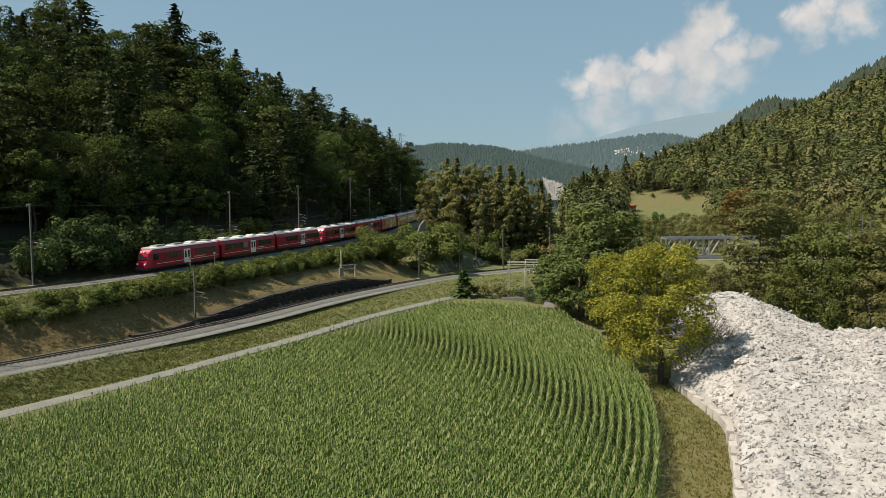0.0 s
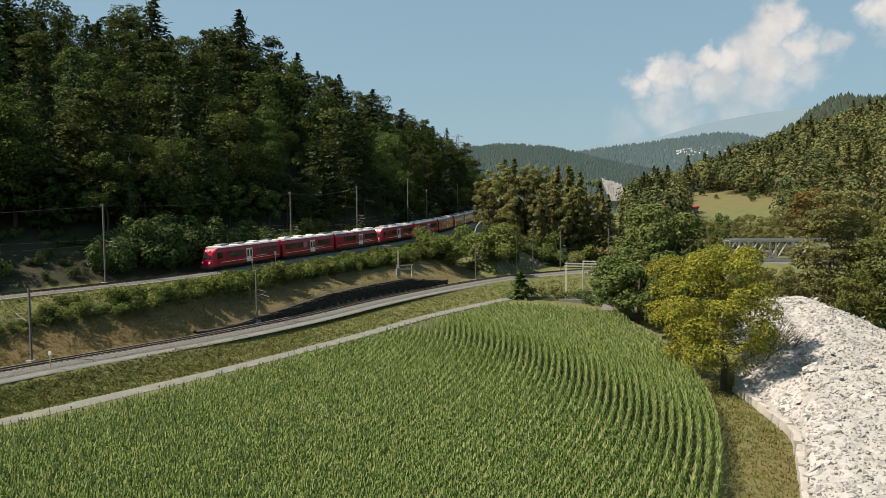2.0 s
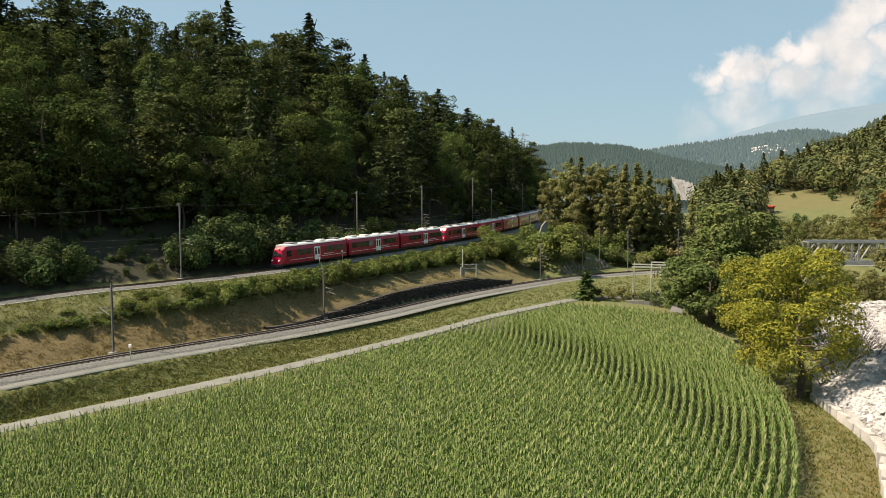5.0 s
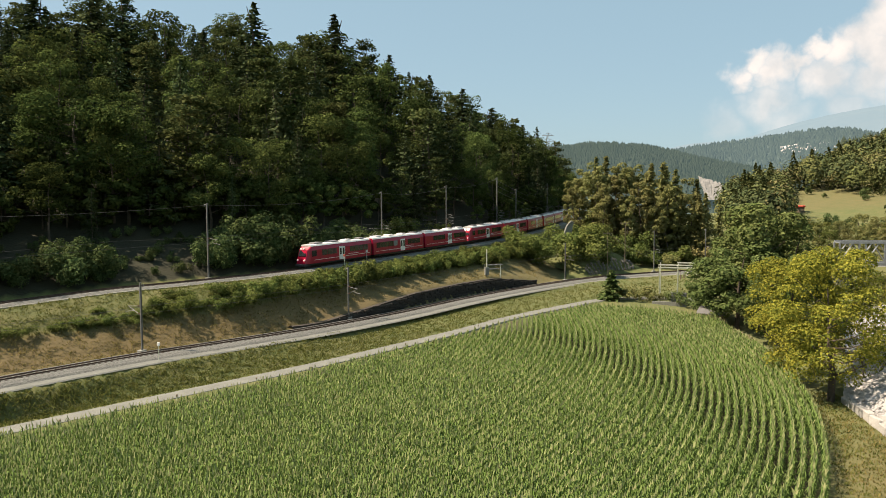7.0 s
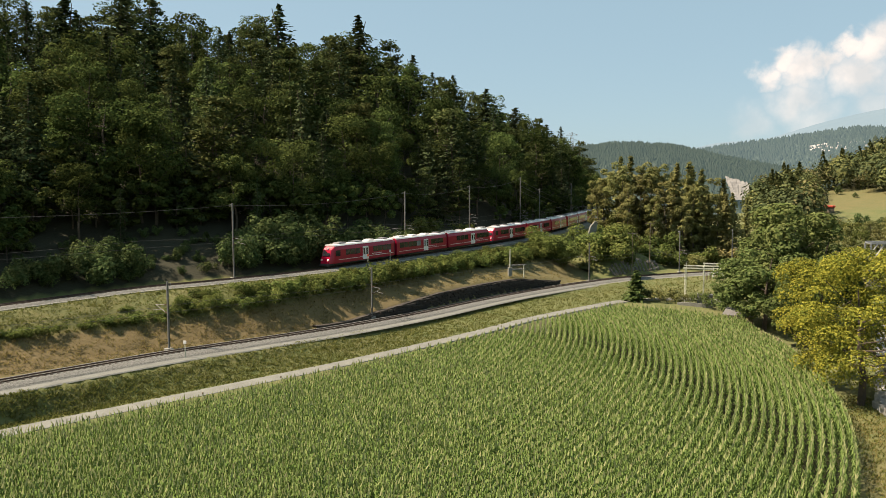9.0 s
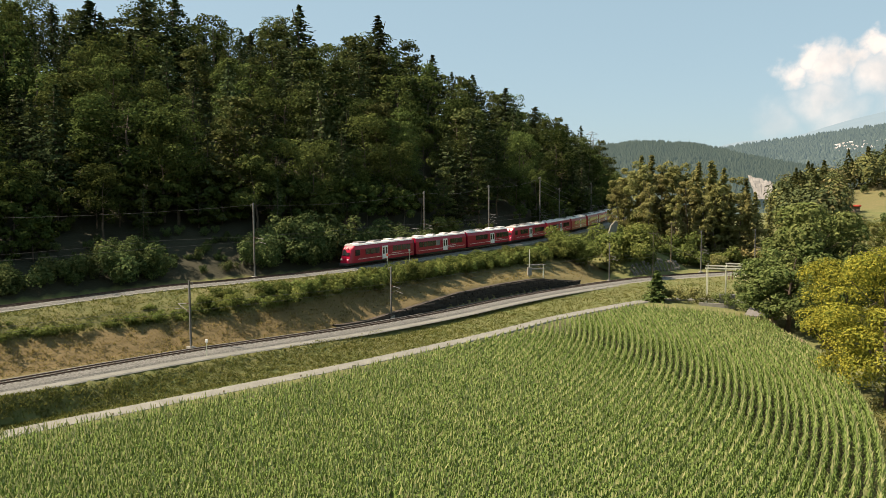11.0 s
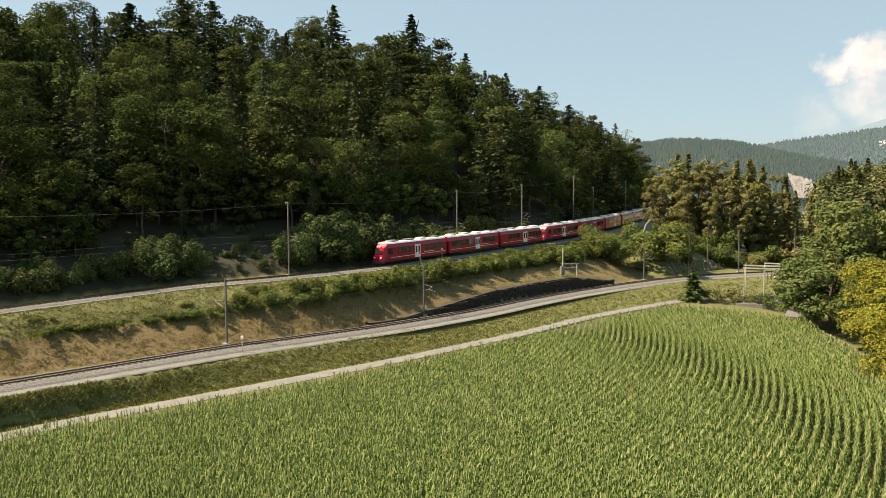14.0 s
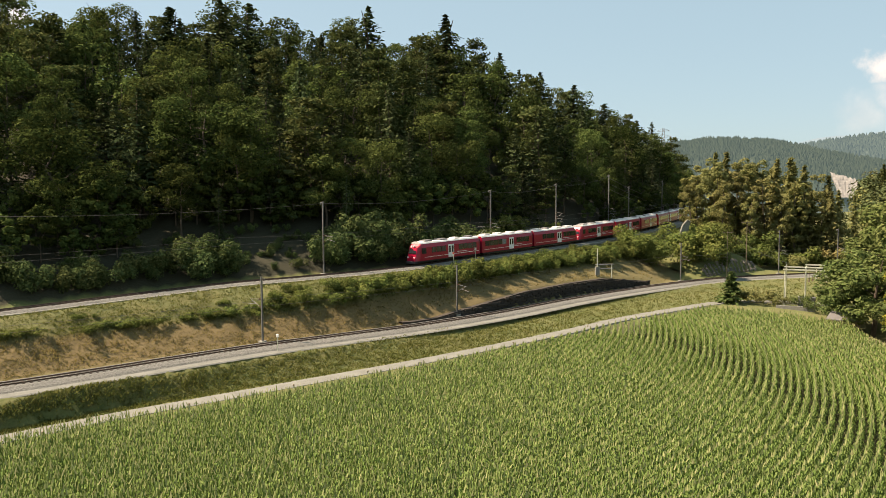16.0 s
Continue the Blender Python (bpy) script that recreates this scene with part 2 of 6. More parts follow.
def box(bm, x0, x1, y0, y1, z0, z1, bevel=0.0):
    r = bmesh.ops.create_cube(bm, size=1.0, matrix=Matrix.Translation(((x0 + x1) / 2, (y0 + y1) / 2, (z0 + z1) / 2)) @ Matrix.Diagonal((x1 - x0, y1 - y0, z1 - z0, 1)))
    if bevel:
        edges = list({e for v in r["verts"] for e in v.link_edges})
        bmesh.ops.bevel(bm, geom=edges, offset=bevel, segments=1, affect="EDGES", clamp_overlap=True)
    return bm


def rod(bm, a, b, r0, r1=None, sides=6):
    a, b = Vector(a), Vector(b)
    d = b - a
    m = Matrix.Translation((a + b) / 2) @ d.to_track_quat("Z", "Y").to_matrix().to_4x4()
    bmesh.ops.create_cone(bm, cap_ends=True, segments=sides, radius1=r0, radius2=r0 if r1 is None else r1, depth=d.length, matrix=m)
    return bm


def smooth_curve(points, step=2.0):
    """Catmull-Rom through the points, resampled at even steps."""
    p = np.array(points, dtype=float)
    p = np.vstack([2 * p[0] - p[1], p, 2 * p[-1] - p[-2]])
    out = []
    for i in range(1, len(p) - 2):
        n = max(2, int(np.linalg.norm(p[i + 1] - p[i]) / step * 3))
        for t in np.linspace(0, 1, n, endpoint=False):
            a, b, c, d = p[i - 1:i + 3]
            out.append(0.5 * (2 * b + (c - a) * t + (2 * a - 5 * b + 4 * c - d) * t * t + (3 * b - a - 3 * c + d) * t ** 3))
    out.append(p[-2])
    out = np.array(out)
    s = np.concatenate([[0], np.cumsum(np.linalg.norm(np.diff(out[:, :2], axis=0), axis=1))])
    even = np.arange(0, s[-1], step)
    return np.stack([np.interp(even, s, out[:, k]) for k in range(3)], axis=1)


def sides_of(curve):
    """Unit vectors to the left of a curve, in the plan."""
    t = np.gradient(curve[:, :2], axis=0)
    t /= np.linalg.norm(t, axis=1)[:, None]
    return np.stack([-t[:, 1], t[:, 0]], axis=1)


def sweep(curve, profile, closed=False):
    """Verts and faces of a profile of (left, up) pairs drawn along a curve."""
    left = sides_of(curve)
    verts = []
    for off, up in profile:
        verts.append(np.column_stack([curve[:, :2] + left * off, curve[:, 2] + up]))
    n, k = len(curve), len(profile)
    verts = np.stack(verts, axis=1).reshape(-1, 3)
    faces = []
    for i in range(n - 1):
        for j in range(k if closed else k - 1):
            j2 = (j + 1) % k
            faces.append((i * k + j, i * k + j2, (i + 1) * k + j2, (i + 1) * k + j))
    return verts, faces


# ---------------------------------------------------------------- plan: lines of the valley, by bearing
# bearing, upper track distance and height below the eye
UPPER = [(-64, 94, -12.5), (-58, 93, -12.2), (-53, 93.0, -12.0), (-46, 96.7, -11.7), (-38, 102.0, -11.2), (-32.4, 104.5, -10.9), (-25.3, 111, -10.5), (-21.4, 118, -10.15),
         (-17.2, 129, -9.8), (-12.9, 143.5, -9.35), (-9.5, 157, -8.8), (-6.6, 174, -8.1), (-4.4, 196, -7.3), (-3.0, 222, -6.6), (-1.6, 262, -6.0), (1.0, 310, -6.0)]
LOWER = [(-64, 79, -17), (-58, 77.5, -17), (-53.4, 77.2, -17), (-46.3, 79.3, -17), (-42.3, 81.4, -17), (-35.3, 85.9, -17), (-29.3, 90.1, -17), (-22.5, 97, -17), (-16, 108.3, -17),
         (-10.8, 121.8, -16.8), (-6.4, 135, -16.6), (-2.1, 149, -16.4), (1.1, 159, -16.2), (5.6, 170, -16), (10, 178, -15.6), (16, 182, -14.5), (19, 182, -13.6), (24, 180, -13.2), (30, 178, -13)]
PATH = [(-64, 69, -19.9), (-58, 68.8, -19.8), (-53.6, 68.9, -19.8), (-46.4, 70.7, -19.7), (-38.2, 73.5, -19.6), (-32.6, 76.4, -19.5), (-22.8, 83.6, -19.2), (-15.4, 93.5, -19.0),
        (-10.8, 102, -18.8), (-6.4, 113.3, -18.5), (-2.1, 124.6, -18.2), (1.2, 134, -18.0), (5, 139, -18), (9, 140, -18.2), (12, 142, -18.5)]


def line_of(rows, step):
    return smooth_curve([polar(a, r, EYE + h) for a, r, h in rows], step)


upper_line, lower_line, path_line = line_of(UPPER, 1.5), line_of(LOWER, 1.5), line_of(PATH, 1.5)


def by_bearing(line, az):
    """Distance and height of a line at bearings az."""
    a = np.degrees(np.arctan2(line[:, 0], line[:, 1]))
    r = np.hypot(line[:, 0], line[:, 1])
    order = np.argsort(a)
    return np.interp(az, a[order], r[order]), np.interp(az, a[order], line[order, 2] - EYE)


# skyline of the wooded hill above the upper track: bearing, tangent of its elevation
SKY_LEFT = [(-66, 0.23), (-52, 0.232), (-49, 0.214), (-45, 0.235), (-41, 0.236), (-36, 0.24), (-33, 0.236), (-29, 0.236), (-24.5, 0.218), (-20.4, 0.222), (-18.6, 0.205),
            (-16.3, 0.190), (-14.5, 0.164), (-12.7, 0.152), (-10.3, 0.138), (-8.1, 0.115), (-6.1, 0.094), (-3.8, 0.076), (-2.7, 0.050), (-1.5, 0.03)]
SKY_RIGHT = [(6, 0.0), (8, 0.012), (10, 0.026), (13.8, 0.047), (17, 0.066), (19.4, 0.080), (21, 0.092), (22, 0.100), (24.3, 0.112), (26.9, 0.122), (29.0, 0.136), (30.3, 0.148), (31.9, 0.158), (36, 0.18), (60, 0.2)]
RIDGE_RIGHT = [(6, 300), (10, 330), (14, 400), (19, 520), (22, 620), (30, 690), (60, 700)]
tab = lambda rows, x: np.interp(x, [q[0] for q in rows], [q[1] for q in rows])


# brow of the dark wall, foot of the hedge and foot of the kerb: bearing, tangent of elevation
WALL_TOP = [(-22.5, -0.1719), (-16.6, -0.1413), (-14.1, -0.1278), (-10.5, -0.1147), (-7.8, -0.1071), (-5.7, -0.1084), (-3.8, -0.1095)]
HEDGE_FOOT = [(-60, -0.172), (-46.3, -0.1667), (-41.8, -0.1632), (-36.9, -0.1606), (-34, -0.1535), (-28.3, -0.1460), (-25, -0.1350), (-22.3, -0.1290), (-19.6, -0.1195), (-16.2, -0.1104), (-12.5, -0.0985), (-8.6, -0.0894), (-4, -0.08)]
KERB_FOOT = [(-60, -0.140), (-46.3, -0.1316), (-35.2, -0.1178), (-22.2, -0.1001), (-14, -0.082), (-8, -0.064), (-4, -0.05)]


def ground_profile(az):
    """Knots (distance, height above the plan's zero) of the ground at one bearing."""
    pr, ph = (float(v) for v in by_bearing(path_line, az))
    lr, lh = (float(v) for v in by_bearing(lower_line, az))
    ur, uh = (float(v) for v in by_bearing(upper_line, az))
    k = float(np.interp(az, [-60, -35, -20, -8, -2, 6], [1.05, 1.08, 1.15, 1.35, 1.6, 1.9]))
    if az < -64 or az > 62:
        return [(0, -21.4), (60, -21.2), (120, -20), (300, 5), (700, 60), (4500, 40)]
    rows = [(0, -21.5), (42, -21.3)]
    if az < 1.5:
        rows += [(pr - 2.8, ph - 0.4), (pr - 1.5, ph - 0.03), (pr + 1.5, ph - 0.03), (pr + 2.6, ph + 0.12)]
    else:
        blend = min(1.0, (az - 1.5) / 9)
        rows += [(60, -20.75 - 0.55 * blend), (112, -19.1 - 1.7 * blend)]
        if az > 12:
            rows += [(150, -20.5)]
    if az < 14:
        rows += [(lr - 5.2 * k, lh - float(np.interp(az, [-55, -40, -25], [1.7, 1.35, 0.95]))), (lr - 4.2 * k, lh - 0.34), (lr + 2.0 * k, lh - 0.40), (lr + 2.6 * k, lh - 0.30)]
    if az < -1.6:
        near_wall = max(0.0, float(tab(WALL_TOP, az)) * (lr + 3.2 * k) - lh + 0.2) if -22.5 < az < -3.8 else 0.0
        rows += [(lr + 2.7 * k, lh - 0.25), (lr + 3.2 * k, lh - 0.25 + near_wall)]
        if ur - 4.6 * k > lr + 5 * k:
            rows += [(ur - 6.0 * k, uh - 1.5), (ur - 4.4 * k, uh - 0.85)]
        rows += [(ur - 3.6 * k, uh - 0.42), (ur - 2.75 * k, uh - 0.30), (ur - 2.2 * k, uh - 0.55), (ur + 2.4 * k, uh - 0.55), (ur + 3.4 * k, uh - 0.5), (ur + 6.5 * k, uh + 1.6)]
        tr = ur + float(np.interp(az, [-60, -20, -10, -3], [105, 105, 95, 70]))
        th = float(tab(SKY_LEFT, az)) * tr - 15.0
        rows += [(ur + 6.5 * k + 0.5 * (tr - ur), 0.5 * (uh + 1.6 + th) + 3), (tr, th), (tr + 60, th - 3), (tr + 350, min(th, -5)), (4500, -15)]
    elif az < 7:
        f = (az + 1.6) / 8.6
        rows += [(lr + 22, lh + 3.5 * (1 - f)), (230, -9 - 3 * f), (330, -12), (700, -16), (4500, -20)]
    else:
        rr, el = float(tab(RIDGE_RIGHT, az)), float(tab(SKY_RIGHT, az))
        top = el * rr - 15
        base = -13.0
        rows += [(lr + 30, -15.5), (260, base), (rr, max(top, base)), (rr + 120, max(top, base) - 5), (rr + 700, -10), (4500, -20)]
    rows.sort()
    return rows


BEARINGS = np.concatenate([np.arange(-180, -66, 6.0), np.arange(-66, 40, 0.5), np.arange(40, 180.1, 5.0)])
DISTANCES = np.concatenate([[0.0], np.arange(10, 60, 4.0), np.arange(60, 150, 0.8), np.arange(150, 240, 2.0), np.geomspace(240, 4800, 60)])
_profiles = {}


def ground_height(az, r):
    """Height of the ground at a bearing and distance (world z)."""
    i = int(np.clip(np.searchsorted(BEARINGS, az), 1, len(BEARINGS) - 1))
    out = []
    for j in (i - 1, i):
        if j not in _profiles:
            _profiles[j] = np.array(ground_profile(float(BEARINGS[j])))
        out.append(np.interp(r, _profiles[j][:, 0], _profiles[j][:, 1]))
    f = (az - BEARINGS[i - 1]) / (BEARINGS[i] - BEARINGS[i - 1])
    return EYE + float(out[0] * (1 - f) + out[1] * f)


def on_ground(az, r, dz=0.0):
    return polar(az, r, ground_height(az, r) + dz)


def ground_at(x, y):
    return ground_height(math.degrees(math.atan2(x, y)), math.hypot(x, y))


def field_limit(az):
    """How far the tilled soil of the maize field reaches at a bearing."""
    if az < 0.5:
        return float(by_bearing(path_line, az)[0]) - 2.6
    return float(np.interp(az, [0.5, 9.9, 13.5, 15.7, 17.2, 17.5], [122, 117, 93, 76, 50, 0]))


# ground: one sheet to the horizon, with dry, wooded and tilled cover kept as attributes of the soil
verts, faces, dry, wood = [], [], [], []
nb, nd = len(BEARINGS), len(DISTANCES)
for i, az in enumerate(BEARINGS):
    prof = np.array(ground_profile(float(az)))
    _profiles[i] = prof
    hs = np.interp(DISTANCES, prof[:, 0], prof[:, 1])
    lr, ur = float(by_bearing(lower_line, az)[0]), float(by_bearing(upper_line, az)[0])
    for r, h in zip(DISTANCES, hs):
        p = polar(az, r, EYE + h)
        rough = 0.0
        if az < 0 and (lr + 4 < r < ur - 4) or r > ur + 6:
            rough = noise.noise(p * 0.35) * 0.25
        verts.append((p.x, p.y, p.z + rough))
        d = 0.0
        if -66 < az < -2 and lr + 2 < r < ur - 2:
            above = h / r - float(tab(HEDGE_FOOT, az))
            d = min(1.0, (r - lr - 2) / 1.5) * float(np.interp(az, [-20, -8], [1.0, 0.6])) * float(np.interp(above, [-0.002, 0.006], [1.0, 0.12]))
        if az > 14 and r < 82:
            d = float(np.interp(az, [16, 19, 22], [0.15, 0.4, 0.5])) * float(np.interp(r, [66, 80], [1, 0.0]))
        if 9 < az < 40 and 330 < r < 520:
            d = 0.35
        clearing = -17.8 < az < -9.5 and ur + 4.5 < r < ur + 13
        if clearing:
            d = 0.5
        dry.append(d)
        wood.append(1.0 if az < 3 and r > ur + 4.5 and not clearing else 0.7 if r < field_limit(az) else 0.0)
for i in range(nb - 1):
    for j in range(nd - 1):
        faces.append((i * nd + j, i * nd + j + 1, (i + 1) * nd + j + 1, (i + 1) * nd + j))
M_GROUND = material("meadow", (0.070, 0.094, 0.025), (0.122, 0.118, 0.042), 0.25, 0.98, bump=1.0, bump_scale=3.0)
gn, gl = M_GROUND.node_tree.nodes, M_GROUND.node_tree.links
g_mix = next(q for q in gn if q.bl_idname == "ShaderNodeMix")
prev = g_mix.outputs["Result"]
# wood: litter and soil brown, darkened to include the shade under the trees
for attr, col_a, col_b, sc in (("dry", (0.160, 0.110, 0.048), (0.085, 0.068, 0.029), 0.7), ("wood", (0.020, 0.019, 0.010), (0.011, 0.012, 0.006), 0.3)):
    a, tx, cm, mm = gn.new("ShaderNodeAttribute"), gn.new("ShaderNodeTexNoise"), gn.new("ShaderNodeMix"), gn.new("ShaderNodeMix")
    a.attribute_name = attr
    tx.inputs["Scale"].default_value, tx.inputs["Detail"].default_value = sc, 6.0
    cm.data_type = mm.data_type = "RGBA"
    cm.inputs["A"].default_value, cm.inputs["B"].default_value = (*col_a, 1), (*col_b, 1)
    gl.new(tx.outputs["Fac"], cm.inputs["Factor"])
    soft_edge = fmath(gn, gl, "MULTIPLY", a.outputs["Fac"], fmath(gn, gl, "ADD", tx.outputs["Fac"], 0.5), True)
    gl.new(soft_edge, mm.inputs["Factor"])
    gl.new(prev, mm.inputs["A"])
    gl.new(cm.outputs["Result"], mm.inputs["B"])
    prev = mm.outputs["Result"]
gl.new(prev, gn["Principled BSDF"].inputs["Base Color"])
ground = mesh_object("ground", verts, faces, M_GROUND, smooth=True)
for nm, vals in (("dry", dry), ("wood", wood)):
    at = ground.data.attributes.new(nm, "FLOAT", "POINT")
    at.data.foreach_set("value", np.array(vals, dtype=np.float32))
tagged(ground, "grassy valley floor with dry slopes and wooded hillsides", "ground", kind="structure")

# ---------------------------------------------------------------- tracks, path, walls
def ribbon(name, line, profile, mat, label, category, closed=False, kind="structure"):
    v, f = sweep(line, profile, closed)
    return tagged(mesh_object(name, v, f, mat), label, category, kind=kind)


def railway(line, label, bed):
    t = thing("railway_track", label, "railway track", "railway tracks", "structure")
    v, f = sweep(line, bed)
    mesh_object("ballast_bed", v, f, M_BALLAST, t, "grey crushed-stone ballast")
    for side in (-0.53, 0.53):
        v, f = sweep(line, [(side - 0.035, 0.02), (side - 0.035, 0.15), (side + 0.035, 0.15), (side + 0.035, 0.02)], True)
        mesh_object("rail", v, f, M_RAIL, t, "rusty steel rail")
    left = sides_of(line)
    s = np.concatenate([[0], np.cumsum(np.linalg.norm(np.diff(line[:, :2], axis=0), axis=1))])
    v, f = [], []
    for d in np.arange(0, s[-1], 0.65):
        c = np.array([np.interp(d, s, line[:, q]) for q in range(3)])
        n = np.array([np.interp(d, s, left[:, q]) for q in range(2)])
        n /= np.linalg.norm(n)
        fw = np.array([n[1], -n[0]])
        b = len(v)
        for z in (-0.05, 0.045):
            for a, w in ((-0.95, -0.12), (0.95, -0.12), (0.95, 0.12), (-0.95, 0.12)):
                q = c[:2] + n * a + fw * w
                v.append((q[0], q[1], c[2] + z))
        f += [(b + 4, b + 5, b + 6, b + 7), (b, b + 1, b + 5, b + 4), (b + 1, b + 2, b + 6, b + 5), (b + 2, b + 3, b + 7, b + 6), (b + 3, b, b + 4, b + 7)]
    tagged(mesh_object("sleepers", v, f, M_SLEEPER, t, "dark timber sleepers"), kind="stuff")
    return t


railway(lower_line, "single railway track with rusty rails on grey ballast", [(-2.75, -0.38), (-2.3, -0.14), (-1.5, 0.0), (1.5, 0.0), (2.0, -0.36)])
railway(upper_line, "single railway track on ballast above the embankment", [(-2.35, -0.30), (-1.6, 0.0), (1.5, 0.0), (2.3, -0.5)])
ribbon("walkway", lower_line, [(-4.2, -0.40), (-4.0, -0.29), (-2.7, -0.27), (-2.5, -0.40)], M_STRIP, "pale gravel walkway beside the lower track", "walkway")
ribbon("retaining_kerb", upper_line, [(-2.75, -1.45), (-2.70, -0.22), (-2.62, -0.18), (-2.34, -0.18), (-2.28, -0.22), (-2.2, -0.7)], M_CONCRETE, "weathered concrete kerb wall holding the upper track bed", "kerb wall")
ribbon("farm_track", path_line, [(-1.35, -0.25), (-1.2, 0.02), (-0.5, 0.05), (0.0, 0.035), (0.5, 0.05), (1.2, 0.02), (1.35, -0.2)], M_GRAVEL, "pale gravel farm track along the maize field", "farm track")


def along(line, az):
    """Index on a line at a bearing."""
    a = np.degrees(np.arctan2(line[:, 0], line[:, 1]))
    return int(np.argmin(np.abs(a - az)))


# masonry wall above the lower track, built of courses of stones, its shade put into the near-black colour
wall = thing("retaining_wall", "shade-darkened dry-stone retaining wall above the lower track", "retaining wall", kind="structure")
i0, i1 = along(lower_line, -23.0), along(lower_line, -3.6)
seg = lower_line[i0:i1 + 1]
lefts = sides_of(lower_line)[i0:i1 + 1]
brow_line = seg[:, :2] + lefts * 2.2
rise = tab(WALL_TOP, np.degrees(np.arctan2(brow_line[:, 0], brow_line[:, 1]))) * np.hypot(brow_line[:, 0], brow_line[:, 1]) + EYE - seg[:, 2]
rise = np.maximum(rise, 0.12)
v, f = [], []
for p, n, h in zip(seg, lefts, rise):
    for off, z in ((2.0, -0.5), (2.2, h - 0.12), (2.15, h), (2.9, h + 0.02), (3.6, h - 0.5)):
        v.append((p[0] + n[0] * off, p[1] + n[1] * off, p[2] + z))
for i in range(len(seg) - 1):
    for j in range(4):
        f.append((i * 5 + j, i * 5 + j + 1, i * 5 + j + 6, i * 5 + j + 5))
mesh_object("wall_core", v, f, M_SHADEDSTONE, wall)
stone_meshes = []
for q in range(6):
    bm = bmesh.new()
    box(bm, -0.5, 0.5, -0.12, 0.12, -0.5, 0.5, 0.07)
    for vert in bm.verts:
        vert.co += Vector((random.uniform(-.05, .05), random.uniform(-.05, .03), random.uniform(-.06, .06)))
    me = bpy.data.meshes.new("stone")
    bm.to_mesh(me)
    bm.free()
    me.materials.append(M_SHADEDSTONE)
    stone_meshes.append(me)
count = 0
for i in range(0, len(seg) - 1):
    course = 0
    z = 0.0
    while z + 0.3 < rise[i] and count < 290:
        n = lefts[i]
        p = seg[i] if course % 2 == 0 else (seg[i] + seg[i + 1]) / 2
        course += 1
        m = Matrix.LocRotScale((p[0] + n[0] * 2.05, p[1] + n[1] * 2.05, p[2] + z + 0.2 + random.uniform(-0.06, 0.06)), Euler((0, random.uniform(-.06, .06), math.atan2(-n[0], n[1]) + random.uniform(-.04, .04))), (random.uniform(0.9, 1.7), random.uniform(0.7, 1.5), random.uniform(0.30, 0.46)))
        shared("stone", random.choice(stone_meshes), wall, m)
        z += 0.42
        count += 1

# rock cutting beside the upper track, in natural ledges
def rock_face(az0, az1, off, height, label):
    a, b = along(upper_line, az0), along(upper_line, az1)
    sg, lf = upper_line[a:b + 1], sides_of(upper_line)[a:b + 1]
    rows = 9
    v, f = [], []
    for i, (p, n) in enumerate(zip(sg, lf)):
        u = i / (len(sg) - 1)
        hh = height * math.sin(math.pi * min(1, 0.12 + u * 0.8)) ** 0.7
        for j in range(rows):
            w = j / (rows - 1)
            jut = noise.noise(Vector((p[0] * 0.6, p[1] * 0.6, w * 4))) * 0.7 + noise.noise(Vector((p[0] * 2, p[1] * 2, w * 9))) * 0.25
            o = off + w * 1.4 + jut + (2.5 if j == rows - 1 else 0)
            v.append((p[0] + n[0] * o, p[1] + n[1] * o, p[2] - 0.6 + w * hh))
    for i in range(len(sg) - 1):
        for j in range(rows - 1):
            f.append((i * rows + j, i * rows + j + 1, (i + 1) * rows + j + 1, (i + 1) * rows + j))
    return tagged(mesh_object("rock_face", v, f, M_BANKSTONE), label, "rock face", kind="structure")


rock_face(-17.5, -9.0, 3.2, 4.2, "dark cut rock face beside the upper track")

# ---------------------------------------------------------------- plants
def leaf_quads(centres, normals, size, rng, stretch=1.5, droop=0.0, jitter=0.55):
    """Folded four-cornered leaf sprays at the centres, turned roughly to the normals."""
    n = len(centres)
    nr = normals + rng.normal(0, jitter, (n, 3))
    nr /= np.linalg.norm(nr, axis=1)[:, None] + 1e-9
    h = rng.normal(0, 1, (n, 3))
    h[:, 2] -= droop
    a = h - nr * np.sum(h * nr, axis=1)[:, None]
    a /= np.linalg.norm(a, axis=1)[:, None] + 1e-9
    b = np.cross(nr, a)
    s = (size * rng.uniform(0.6, 1.35, n))[:, None]
    v = np.stack([centres - a * s * stretch * 0.5, centres + b * s * 0.42 + nr * s * 0.12, centres + a * s * stretch * 0.5 - nr * s * 0.15, centres - b * s * 0.42 + nr * s * 0.12], axis=1).reshape(-1, 3)
    f = np.arange(4 * n).reshape(n, 4)
    return v, f


def quick_mesh(name, v, f, mats, index=None, smooth=False):
    """A mesh of quads from arrays."""
    me = bpy.data.meshes.new(name)
    me.vertices.add(len(v))
    me.vertices.foreach_set("co", np.asarray(v, dtype=np.float32).ravel())
    f = np.asarray(f, dtype=np.int32)
    k = f.shape[1]
    me.loops.add(f.size)
    me.loops.foreach_set("vertex_index", f.ravel())
    me.polygons.add(len(f))
    me.polygons.foreach_set("loop_start", np.arange(0, f.size, k, dtype=np.int32))
    for m in (mats if isinstance(mats, (list, tuple)) else [mats]):
        me.materials.append(m)
    if index is not None:
        me.polygons.foreach_set("material_index", np.asarray(index, dtype=np.int32))
    me.update(calc_edges=True)
    return me


